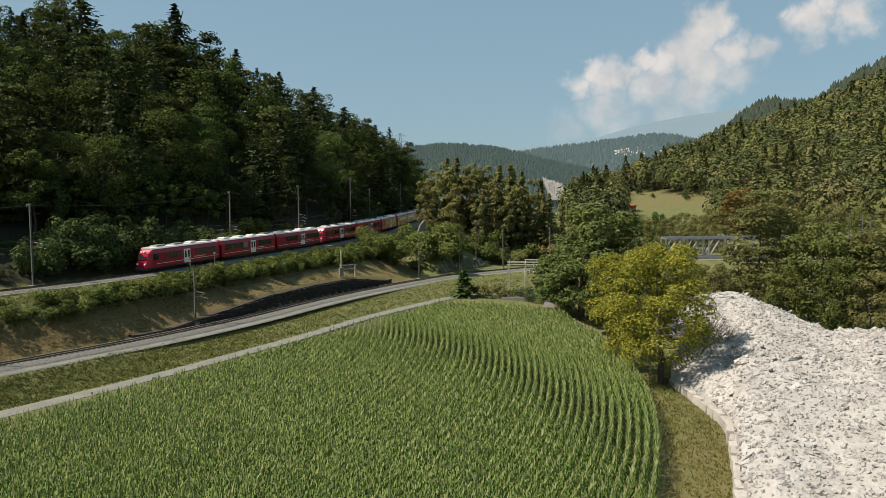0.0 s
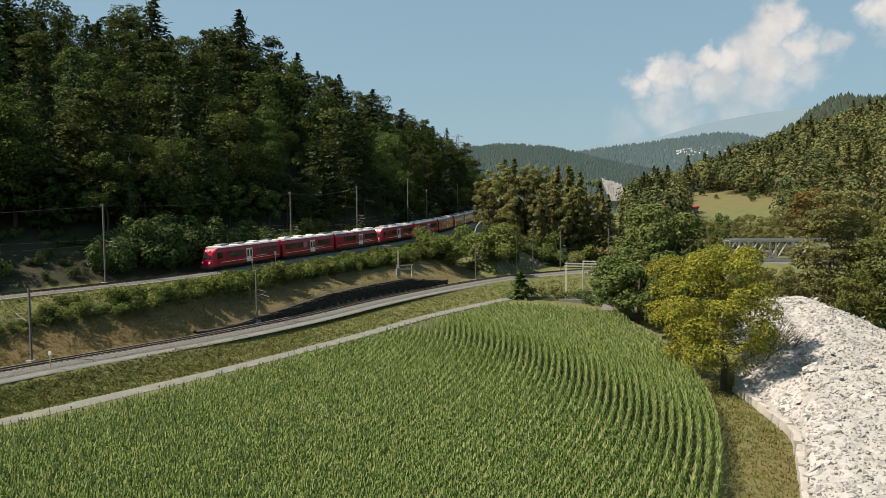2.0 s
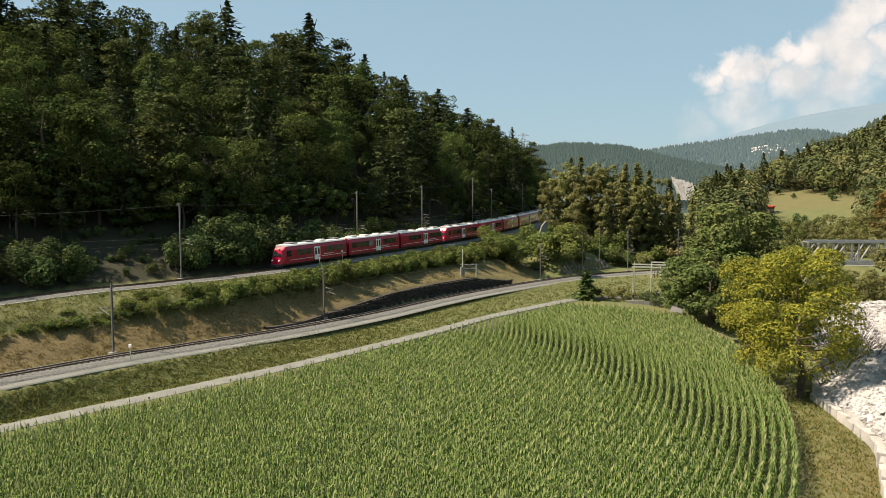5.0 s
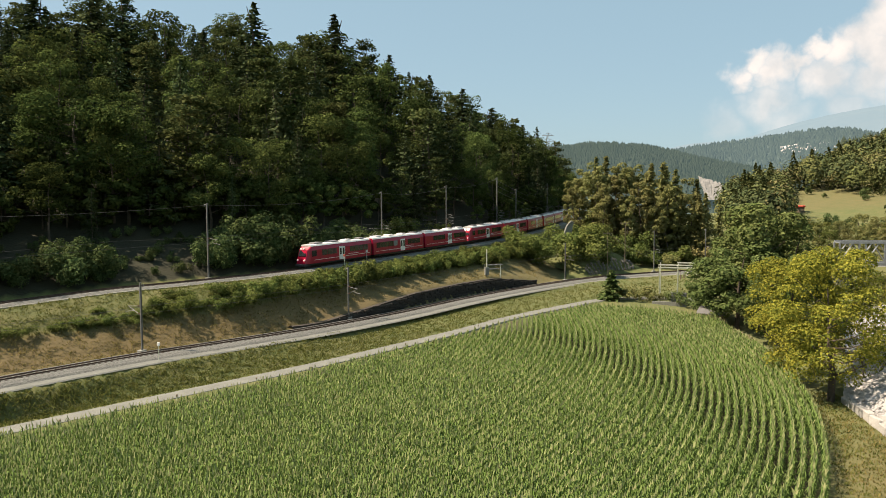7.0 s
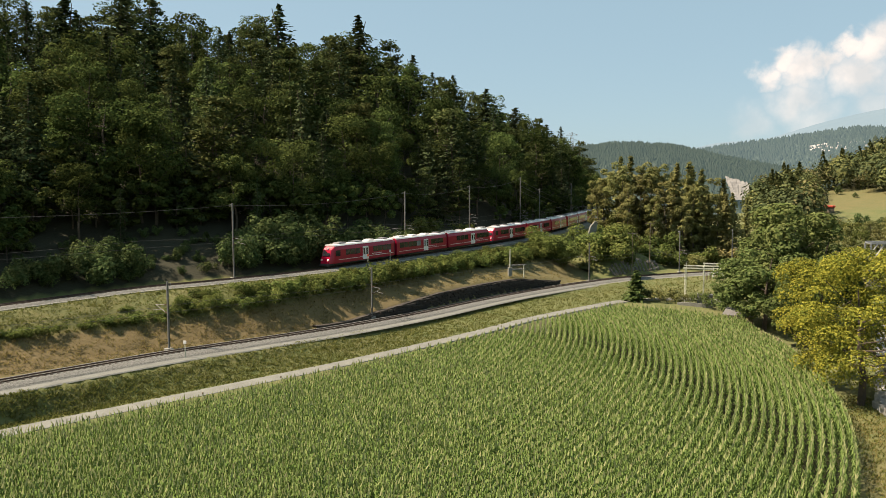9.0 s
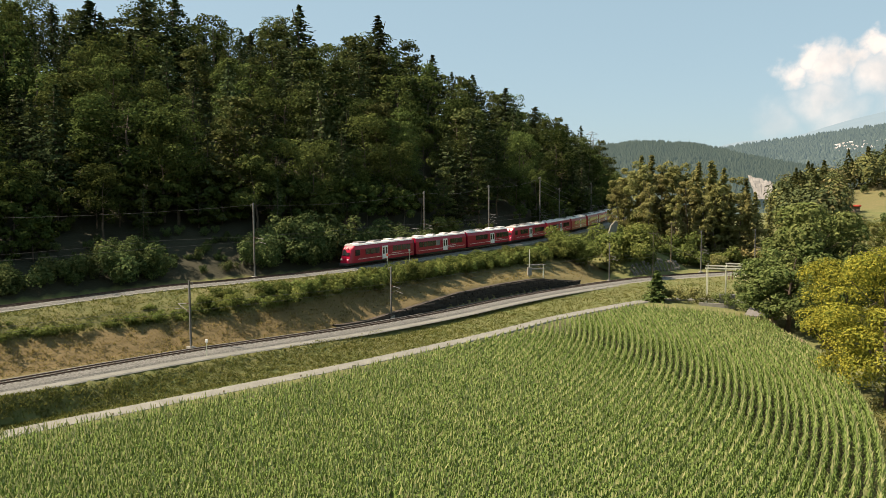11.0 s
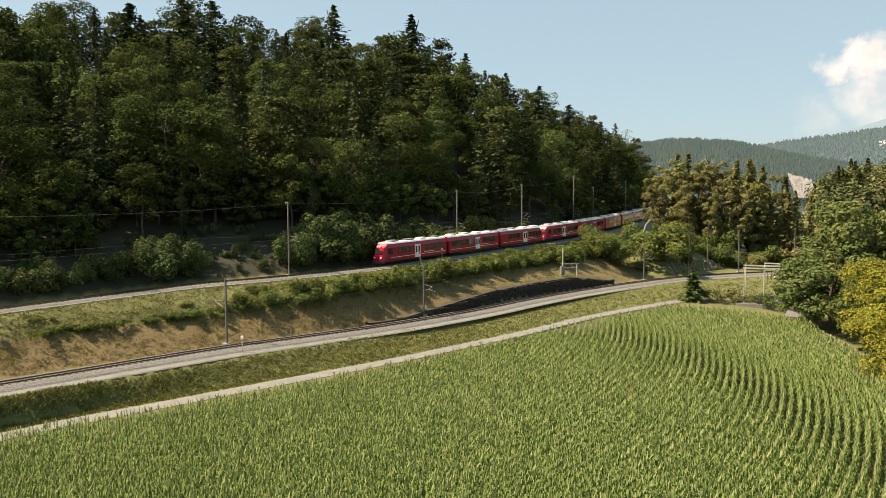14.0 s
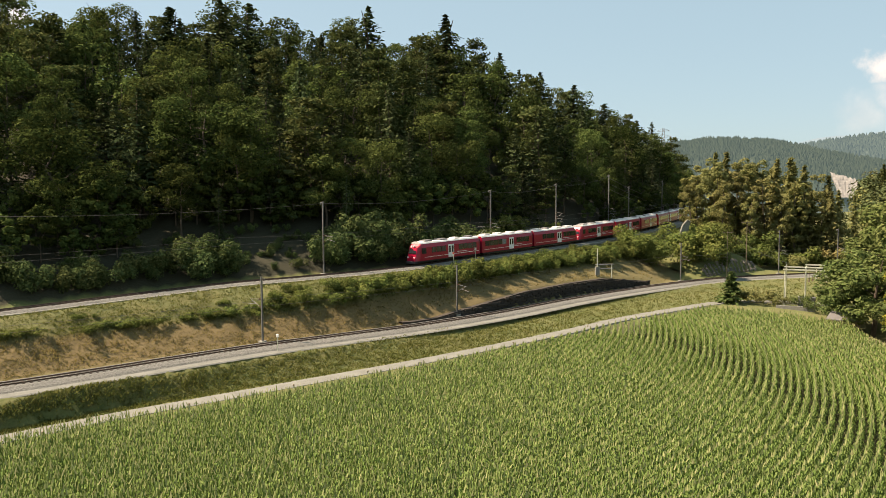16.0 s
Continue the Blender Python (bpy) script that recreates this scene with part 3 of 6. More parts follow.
def trunk_mesh(height, radius, limbs, rng, lean=0.0, crown_r=3.0, start=0.35, mat=None):
    bm = bmesh.new()
    pts = [Vector((rng.normal(0, 0.12) * q + lean * q, rng.normal(0, 0.12) * q, height * q / 4)) for q in range(5)]
    pts[0].z = -0.4
    for q in range(4):
        rod(bm, pts[q], pts[q + 1], radius * (1 - q * 0.22), radius * (1 - (q + 1) * 0.22), 7)
    for q in range(limbs):
        h = start + (0.9 - start) * q / max(1, limbs)
        base = pts[0].lerp(pts[4], h)
        ang = rng.uniform(0, 6.28)
        tip = base + Vector((math.cos(ang) * crown_r * 0.75, math.sin(ang) * crown_r * 0.75, crown_r * rng.uniform(0.2, 0.7)))
        mid = base.lerp(tip, 0.5) + Vector((0, 0, -0.15 * crown_r * 0.3))
        rod(bm, base, mid, radius * 0.42 * (1.1 - h), radius * 0.28 * (1.1 - h), 5)
        rod(bm, mid, tip, radius * 0.28 * (1.1 - h), radius * 0.08, 5)
    me = bpy.data.meshes.new("trunk")
    bm.to_mesh(me)
    bm.free()
    me.materials.append(mat or M_BARK)
    return me


def broad_crown(height, radius, base, leaves, leaf, mat, seed, lobes=18, shape=1.0, bough=(0.18, 0.33), up=0.35):
    """Crown of many leaf sprays on uneven boughs, with gaps between them."""
    rng = np.random.default_rng(seed)
    zc, hz = (height + base) / 2, (height - base) / 2
    c, rad = [], []
    for q in range(lobes):
        u = rng.uniform(-0.98, 0.9)
        wide = math.sqrt(max(0.05, 1 - abs(u) ** (2.0 * shape))) * radius * rng.uniform(0.45, 0.82)
        ang = q * 2.4 + rng.uniform(-0.5, 0.5)
        c.append((math.cos(ang) * wide, math.sin(ang) * wide, zc + u * hz * 0.85))
        rad.append(radius * rng.uniform(*bough))
    c, rad = np.array(c), np.array(rad)
    pick = rng.choice(lobes, leaves, p=rad ** 2 / np.sum(rad ** 2))
    d = rng.normal(0, 1, (leaves, 3))
    d[:, 2] += up
    d /= np.linalg.norm(d, axis=1)[:, None]
    shell = rng.uniform(0.55, 1.08, leaves) ** 0.6
    pts = c[pick] + d * (rad[pick] * shell)[:, None] * np.array([1, 1, 0.78])
    v, f = leaf_quads(pts, d + np.array([0, 0, 0.4]), leaf, rng, jitter=0.38)
    return quick_mesh("crown", v, f, mat)


def conifer_crown(height, radius, base, levels, mat, seed, droop=0.35, sprays=8, ragged=0.25, spray=0.0):
    """Whorls of drooping boughs, each a row of needle sprays."""
    rng = np.random.default_rng(seed)
    pts, nrm = [], []
    for q in range(levels):
        u = q / (levels - 1)
        z = base + (height - base) * u ** 0.92
        reach = radius * (1 - u) ** 0.80 + 0.05
        for k in range(int(8 + 2 * (1 - u))):
            ang, zb = rng.uniform(0, 6.283), z + rng.normal(0, 0.022 * height) * (1 - u)
            rr = reach * rng.uniform(1 - 2 * ragged, 1 + ragged * 0.5)
            nq = max(3, int(sprays * rr / radius) + 2)
            for w in np.linspace(0.12, 1.0, nq):
                x = rr * w
                dz = -droop * x * (0.6 + 0.4 * w) + 0.12 * rr * w ** 3
                side = rng.normal(0, 0.14 * rr * (1.15 - w) + 0.05)
                pts.append((math.cos(ang) * x - math.sin(ang) * side, math.sin(ang) * x + math.cos(ang) * side, zb + dz + rng.normal(0, 0.12)))
                nrm.append((math.cos(ang) * 0.4, math.sin(ang) * 0.4, 1.0))
    pts, nrm = np.array(pts), np.array(nrm)
    v, f = leaf_quads(pts, nrm, spray or 0.075 * radius + 0.36, rng, 1.7, droop=0.8)
    return quick_mesh("crown", v, f, mat)


def pine_crown(height, radius, base, pads, mat, seed, leaf=0.5, each=34):
    """Flat layered pads of needles on an open frame, as old pines have them."""
    rng = np.random.default_rng(seed)
    pts, nrm = [], []
    for q in range(pads):
        u = rng.uniform(0, 1)
        z = base + (height - base) * u
        reach = radius * (1 - 0.75 * u ** 2) * rng.uniform(0.35, 1.0)
        ang = rng.uniform(0, 6.283)
        pr = radius * rng.uniform(0.2, 0.34)
        for k in range(each):
            a, w = rng.uniform(0, 6.283), math.sqrt(rng.uniform(0, 1)) * pr
            pts.append((math.cos(ang) * reach + math.cos(a) * w * 1.3, math.sin(ang) * reach + math.sin(a) * w * 1.3, z + rng.normal(0, pr * 0.16) - 0.12 * w))
            nrm.append((0.2 * math.cos(a), 0.2 * math.sin(a), 1))
    v, f = leaf_quads(np.array(pts), np.array(nrm), leaf, rng, 1.6, droop=0.2)
    return quick_mesh("crown", v, f, mat)


def shrub_mesh(height, radius, leaves, mat, seed, leaf=0.23):
    rng = np.random.default_rng(seed)
    lobes = 7
    c = np.column_stack([rng.normal(0, radius * 0.45, lobes), rng.normal(0, radius * 0.45, lobes), rng.uniform(0.25, 0.75, lobes) * height])
    rad = rng.uniform(0.3, 0.5, lobes) * min(radius, height)
    pick = rng.integers(0, lobes, leaves)
    d = rng.normal(0, 1, (leaves, 3))
    d[:, 2] = d[:, 2] + 0.3
    d /= np.linalg.norm(d, axis=1)[:, None]
    pts = c[pick] + d * (rad[pick] * rng.uniform(0.5, 1.1, leaves))[:, None]
    pts[:, 2] = np.maximum(pts[:, 2], 0.03)
    v, f = leaf_quads(pts, d + np.array([0, 0, 0.5]), leaf, rng, 1.7)
    return quick_mesh("foliage", v, f, mat)


Kind = namedtuple("Kind", "name label category trunk crown height radius")


def kind_of(name, label, trunk, crown, height, radius):
    return Kind(name, label, "tree", trunk, crown, height, radius)


rng0 = np.random.default_rng(11)
SPRUCES = [kind_of("spruce_tree", "tall dark green spruce on the wooded hillside", trunk_mesh(h * 0.96, 0.028 * h * 0.5, 0, rng0), conifer_crown(h, r * 1.15, h * 0.10, 27, M_SPRUCE, 20 + i, droop=dr, sprays=11, ragged=0.30, spray=0.50), h, r)
           for i, (h, r, dr) in enumerate([(24, 5.4, 0.35), (21, 5.4, 0.3), (19, 4.8, 0.45), (26, 5.8, 0.4)])]
BEECH_SIZES = [(17, 5.6, 0.5, 22), (19, 5.4, 0.4, 24), (15, 6.0, 0.5, 20), (20, 4.6, 0.3, 24), (16, 5.0, 0.5, 18)]


def beeches(leaves, size, seed):
    return [kind_of("beech_tree", "green broadleaf tree with dense crown on the wooded hillside", trunk_mesh(h * 0.8, 0.26, 6, rng0, crown_r=r), broad_crown(h, r, h * b * 0.5, leaves, size, M_LEAF, seed + i, lobes=lb, bough=(0.24, 0.42), up=0.6), h, r)
            for i, (h, r, b, lb) in enumerate(BEECH_SIZES)]


BEECHES, BACK_BEECHES = beeches(4000, 0.285, 40), beeches(1500, 0.44, 46)
PINES = [kind_of("pine_tree", "grey-green pine with open layered crown on the wooded hillside", trunk_mesh(h * 0.95, 0.24, 7, rng0, crown_r=r, start=0.4), pine_crown(h, r, h * 0.14, 62, M_PINE, 60 + i), h, r)
         for i, (h, r) in enumerate([(19, 4.6), (21, 4.2), (17, 4.8)])]


def plant(kind, place, scale=1.0, wide=1.0, turn=None, label="", group="", name=""):
    turn = random.uniform(0, 360) if turn is None else turn
    t = new(name or kind.name)
    t.matrix_basis = Matrix.LocRotScale(place, Euler((radians(random.uniform(-2, 2)), radians(random.uniform(-2, 2)), radians(turn))), (scale * wide, scale * wide, scale))
    tagged(t, label or kind.label, kind.category, group)
    shared("trunk", kind.trunk, t)
    shared("crown", kind.crown, t)
    return t


# the wood on the hillside above the upper track
random.seed(5)
spots = []
tries = 0
while tries < 9000 and len(spots) < 330:
    tries += 1
    az = random.uniform(-58, -1.8)
    ur = float(by_bearing(upper_line, az)[0])
    depth = float(np.interp(az, [-60, -20, -10, -3], [112, 112, 100, 75]))
    r = ur + 15.5 + (depth - 3) * random.random() ** 0.9
    p = on_ground(az, r)
    gap = 6.0 if r < ur + 40 else 6.2
    if all((p.x - q.x) ** 2 + (p.y - q.y) ** 2 > gap * gap for q, _, _ in spots):
        spots.append((p, az, r - ur))
for p, az, inside in spots:
    roll = random.random()
    edge = inside < 22
    kind = random.choice(BEECHES if inside < 45 else BACK_BEECHES) if roll < (0.60 if edge else 0.46) else random.choice(SPRUCES) if roll < 0.74 else random.choice(PINES)
    size = random.uniform(0.72, 1.22)
    if edge:
        size *= 0.82
    if kind in SPRUCES:
        size *= 0.74
    plant(kind, p, size, random.uniform(1.15, 1.5) if kind in SPRUCES else random.uniform(0.9, 1.15), group="trees of the hillside wood")


def tree_to(kind, az, r, top_el, wide=1.0, label="", group="", name="", base=None):
    """Stand a tree at a bearing and distance so that its top reaches the elevation top_el."""
    p = on_ground(az, r) if base is None else polar(az, r, EYE + base)
    h = EYE + top_el * r - p.z
    return plant(kind, p, h / kind.height, wide, label=label, group=group, name=name)


# low young trees closing the foot of the wood, leafy to the ground
EDGE_TREES = [kind_of("young_beech", "young broadleaf tree, leafy to the ground, at the wood's edge", trunk_mesh(h * 0.7, 0.14, 4, rng0, crown_r=r), broad_crown(h, r, 0.1, 1700, 0.42, M_LEAF, 55 + i, lobes=20), h, r) for i, (h, r) in enumerate([(9, 3.6), (11, 3.4)])]
az = -57.0
while az < -2.5:
    if not -16.8 < az < -9.5:
        ur = float(by_bearing(upper_line, az)[0])
        dark = 7.0 if -45.5 < az < -30.5 else 0.0
        dark = 3.5 if -30.5 <= az < -16 else dark
        for dr in (random.uniform(9.5, 12) + dark, random.uniform(13, 18) + dark):
            plant(random.choice(EDGE_TREES), on_ground(az + random.uniform(-0.4, 0.4), ur + dr + 2.0), random.uniform(0.5, 0.85) if dr < 12 else random.uniform(0.65, 1.05), random.uniform(0.9, 1.2), group="trees of the hillside wood")
    az += 1.7 * 110 / float(by_bearing(upper_line, az)[0]) * random.uniform(0.8, 1.2)

# tall spruces that stand out over the ridge
for az, el, dr in [(-37.9, 0.268, 98), (-35.8, 0.260, 96), (-26.9, 0.264, 97), (-20.4, 0.254, 92), (-12.7, 0.173, 95), (-10.2, 0.153, 93), (-8.0, 0.127, 85), (-6.0, 0.104, 75),
                   (-5.3, 0.103, 76), (-49.1, 0.226, 90), (-47.6, 0.222, 92), (-16.2, 0.20, 95), (-41.5, 0.248, 97)]:
    ur = float(by_bearing(upper_line, az)[0])
    tree_to(random.choice(SPRUCES[:3]), az, ur + dr - 16, el + 0.006, 1.9, label="tall spruce standing out above the ridge line", group="trees of the hillside wood")
# a tall pale spruce and dark neighbours near the foot of the wood
for az, el, dr, w in [(-25.0, 0.165, 26, 1.0), (-26.0, 0.11, 20, 0.9), (-32.0, 0.19, 40, 1.0), (-23.3, 0.10, 18, 0.9), (-38.5, 0.02, 14, 0.8), (-28.6, 0.035, 12, 0.7)]:
    ur = float(by_bearing(upper_line, az)[0])
    tree_to(random.choice(SPRUCES), az, ur + dr, el, w, label="spruce at the foot of the wooded hill", group="trees of the hillside wood")

# broad crowns that stand forward of the wood
for az, el, dr, w, q in [(-39.3, 0.158, 24, 1.25, 0), (-36.0, 0.135, 20, 1.0, 1), (-49.4, 0.105, 18, 1.2, 2), (-43.0, 0.165, 38, 1.2, 4), (-21.5, 0.13, 26, 1.1, 1), (-19.0, 0.12, 30, 1.1, 4), (-46.0, 0.262, 96, 1.1, 0), (-30.2, 0.205, 55, 1.2, 2)]:
    ur = float(by_bearing(upper_line, az)[0])
    tree_to(BEECHES[q], az, ur + dr, el, w, label="large broadleaf tree with rounded crown in the wood", group="trees of the hillside wood")

# shrubs: forest edge, hedge on the embankment
SHRUBS = [shrub_mesh(h, r, 850, M_BUSH, 80 + i, 0.185) for i, (h, r) in enumerate([(2.2, 1.8), (1.8, 2.0), (2.6, 1.7), (1.5, 1.6), (2.0, 2.4)])]
TALLSHRUBS = [shrub_mesh(h, r, 1300, M_EDGE, 90 + i, 0.26) for i, (h, r) in enumerate([(4.5, 2.6), (5.5, 2.8), (3.8, 3.0)])]


def shrub(me, p, size, label, group, name="shrub", wide=1.0):
    t = new(name, me)
    t.matrix_basis = Matrix.LocRotScale(p, Euler((0, 0, random.uniform(0, 6.28))), (size * wide, size * wide, size))
    return tagged(t, label, "shrub", group)


def bank_spot(az, e):
    """Where the bank between the tracks is met at a bearing and elevation."""
    r0, r1 = float(by_bearing(lower_line, az)[0]) + 4.0, float(by_bearing(upper_line, az)[0]) - 2.6
    for r in np.arange(r0, r1, 0.25):
        if (ground_height(az, r) - EYE) / r >= e:
            return r
    return r1 - 1.0


random.seed(8)
az = -56.0
while az < -5.2:
    ur, k = float(by_bearing(upper_line, az)[0]), float(np.interp(az, [-60, -20, -8, -2], [1.05, 1.15, 1.35, 1.6]))
    uh = float(by_bearing(upper_line, az)[1])
    foot, kerb = float(tab(HEDGE_FOOT, az)), float(tab(KERB_FOOT, az))
    full = float(np.interp(az, [-56, -40, -34, -24, -5], [0.42, 0.5, 0.8, 1.15, 1.25])) * random.uniform(0.7, 1.2)
    for band in ((0.10, 0.24), (0.26, 0.48), (0.5, 0.74)):
        if band[0] > 0.2 and random.random() < float(np.interp(az, [-40, -33, -27, -22], [0.93, 0.7, 0.35, 0.1])):
            continue
        if az < -33 and random.random() < 0.25:
            continue
        rr = bank_spot(az, foot + random.uniform(*band) * (kerb - foot))
        p = on_ground(az + random.uniform(-0.2, 0.2), rr, -0.12)
        # the hedge is trimmed to stay below the kerb of the track
        room = EYE + (uh - 0.5) / (ur - 2.7 * k) * rr - p.z
        size = min(full, room * random.uniform(0.85, 1.3) / 2.2)
        if size > 0.15:
            shrub(random.choice(SHRUBS), p, size, "green hedge shrub on the railway embankment", "hedge along the embankment", wide=max(0.95, min(1.7, 0.75 / size)))
    az += 0.62 * random.uniform(0.8, 1.2) * 110 / ur
# shrubs at the foot of the wood, in clumps with dark gaps between them
for a0, a1, count, small, large in [(-56, -47, 14, 0.5, 1.0), (-46, -42.6, 6, 0.55, 1.0), (-41, -37, 12, 0.6, 1.15), (-36.5, -31, 5, 0.25, 0.5), (-30.3, -23.5, 26, 0.7, 1.5), (-23.5, -17.2, 22, 0.6, 1.2), (-9, -5.5, 14, 0.5, 1.0)]:
    for q in range(count):
        az = random.uniform(a0, a1)
        ur = float(by_bearing(upper_line, az)[0])
        shrub(random.choice(TALLSHRUBS), on_ground(az, ur + random.uniform(5.0, 9.5), -0.1), random.uniform(small, large), "leafy shrub at the edge of the wood", "shrubs at the wood's edge")
for q in range(46):
    az = random.uniform(-46, -30.5)
    ur = float(by_bearing(upper_line, az)[0])
    shrub(random.choice(TALLSHRUBS), on_ground(az, ur + random.uniform(8.0, 17.0), -0.1), random.uniform(0.15, 0.38), "low dark undergrowth beneath the trees", "undergrowth of the wood")
# yellowing hazels on the clearing above the rock
for q in range(16):
    az = random.uniform(-17.2, -11.5)
    ur = float(by_bearing(upper_line, az)[0])
    shrub(random.choice(SHRUBS), on_ground(az, ur + random.uniform(8.5, 13.5), -0.1), random.uniform(0.8, 1.7), "yellowing hazel bush on the clearing above the rock", "hazels on the clearing", "hazel_bush")

# big willow bushes where the upper track goes behind the knoll
for az, r, el, w in [(-5.6, 163, -0.028, 1.25), (-4.8, 158, -0.033, 1.2), (-3.9, 160, -0.040, 1.1), (-6.6, 158, -0.052, 1.1), (-0.9, 165, -0.020, 1.25), (-0.6, 168, -0.030, 1.2), (0.4, 170, -0.038, 1.2),
                    (-2.2, 172, -0.022, 1.0), (2.6, 182, -0.036, 1.2), (3.6, 185, -0.046, 1.1), (-0.2, 178, -0.02, 1.1)]:
    me = shrub_mesh(6.0, 3.2, 4000, M_BUSH, 300 + int(r + az * 10), 0.20)
    p = on_ground(az, r, -0.2)
    h = EYE + el * r - p.z
    shrub(me, p, h / 6.3, "large sunlit willow bush near the track", "willow bushes", "willow_bush", w)

# grove on the knoll between the tracks, turning autumn brown
GROVE = [kind_of("grove_tree", "tree with yellowing brown autumn crown", trunk_mesh(17, 0.24, 6, rng0, crown_r=4), broad_crown(21, 2.9, 2.0, 3800, 0.33, M_AUTUMN, 120 + i, 44), 21, 4.2) for i in range(3)]
GROVE_OLIVE = [kind_of("grove_tree", "olive green tree in the grove by the railway", trunk_mesh(17, 0.24, 6, rng0, crown_r=4), broad_crown(20, 3.5, 1.5, 3800, 0.33, M_OLIVE, 130 + i, 44), 20, 4.4) for i in range(3)]
GROVE_FIRS = [kind_of("fir_tree", "green fir in the grove by the railway", trunk_mesh(20, 0.24, 0, rng0), conifer_crown(21, 4.6, 2.0, 28, M_OLIVE, 140 + i, ragged=0.3), 21, 4.4) for i in range(2)]
random.seed(21)
for az, r, el, kd in [(-0.9, 196, 0.060, 0), (0.2, 190, 0.064, 1), (1.3, 196, 0.066, 2), (2.4, 192, 0.060, 0), (3.4, 196, 0.062, 1), (4.4, 190, 0.055, 0), (5.4, 196, 0.052, 0), (6.3, 194, 0.046, 1),
                      (7.2, 200, 0.040, 1), (8.0, 200, 0.026, 1), (-1.6, 205, 0.042, 0), (1.0, 186, 0.035, 1), (3.0, 185, 0.02, 0), (5.0, 186, 0.018, 1), (6.8, 190, 0.012, 1), (8.8, 205, 0.010, 1), (9.6, 210, 0.002, 2), (0.6, 210, 0.062, 2), (2.9, 212, 0.06, 1), (-0.4, 200, 0.05, 1), (0.8, 200, 0.058, 0), (1.8, 190, 0.05, 0), (3.9, 188, 0.04, 1), (4.9, 200, 0.056, 1), (5.9, 188, 0.035, 0), (2.0, 204, 0.064, 1), (7.6, 192, 0.022, 1), (6.0, 204, 0.05, 2), (-1.2, 190, 0.03, 1), (8.3, 190, 0.01, 1)]:
    kd = 2 if (az > 5.9 and kd == 1 and random.random() < 0.45) or (kd == 0 and random.random() < 0.12) else kd
    kind = random.choice(GROVE if kd == 0 else GROVE_OLIVE if kd == 1 else GROVE_FIRS)
    tree_to(kind, az, r, el + random.uniform(-0.004, 0.004), 1.0, group="grove by the railway", label="green fir in the grove by the railway" if kd == 2 else "")

# bushes along the edges of the meadow across the river
random.seed(22)
for q in range(26):
    az = random.uniform(13.6, 21.0)
    r = 268 + random.uniform(0, 30) if random.random() < 0.6 else 350 + 8 * (21.6 - az) - random.uniform(2, 20)
    shrub(random.choice(TALLSHRUBS), on_ground(az, r, -0.1), random.uniform(0.5, 1.2), "green bush at the edge of the dry meadow", "meadow bushes")

# underbrush closing the foot of the grove
random.seed(23)
BRUSH = [shrub_mesh(4.6, 2.8, 900, (M_OLIVE, M_BUSH, M_AUTUMN)[q % 3], 500 + q, 0.32) for q in range(6)]
for q in range(46):
    az = random.uniform(-1.8, 10.5)
    r = random.uniform(178, 192) + max(0, az - 6) * 3
    shrub(BRUSH[q % 6], on_ground(az, r, -0.1), random.uniform(0.6, 1.25), "dense underbrush shrub at the foot of the grove", "grove underbrush")

# large trees between field and river
BIGDARK = kind_of("broadleaf_tree", "large dark green broadleaf tree at the field corner", trunk_mesh(15, 0.42, 9, rng0, crown_r=6), broad_crown(20, 6.6, 1.0, 8000, 0.42, M_LEAFDARK, 150, 40, 1.3, (0.18, 0.34)), 20, 6.6)
BIGDARK2 = kind_of("broadleaf_tree", "large dark green broadleaf tree at the field corner", trunk_mesh(15, 0.42, 9, rng0, crown_r=6), broad_crown(20, 7.2, 0.6, 8000, 0.42, M_LEAFDARK, 151, 38, 1.3, (0.18, 0.34)), 20, 7.2)
for az, r, el, w, kd in [(12.7, 126, 0.012, 1.1, BIGDARK), (11.0, 121, -0.040, 1.3, BIGDARK2), (9.0, 125, -0.075, 1.2, BIGDARK2), (14.6, 132, -0.008, 1.1, BIGDARK), (10.6, 138, -0.030, 1.1, BIGDARK2), (13.6, 112, -0.07, 1.1, BIGDARK2), (12.6, 140, -0.005, 1.2, BIGDARK2)]:
    tree_to(kd, az, r, el, w, group="trees at the field corner")
MAPLE = kind_of("maple_tree", "maple with yellow-green autumn crown beside the maize field", trunk_mesh(12, 0.40, 11, rng0, crown_r=5.5, start=0.25), broad_crown(17, 7.0, 1.2, 18000, 0.205, M_MAPLE, 160, 52, 1.5, (0.16, 0.28), 0.75), 17, 7.0)
tree_to(MAPLE, 17.4, 84, -0.046, 1.0, group="trees at the field corner")
tree_to(MAPLE, 14.9, 91, -0.062, 1.05, label="smaller yellow-green maple beside the tall one", group="trees at the field corner")
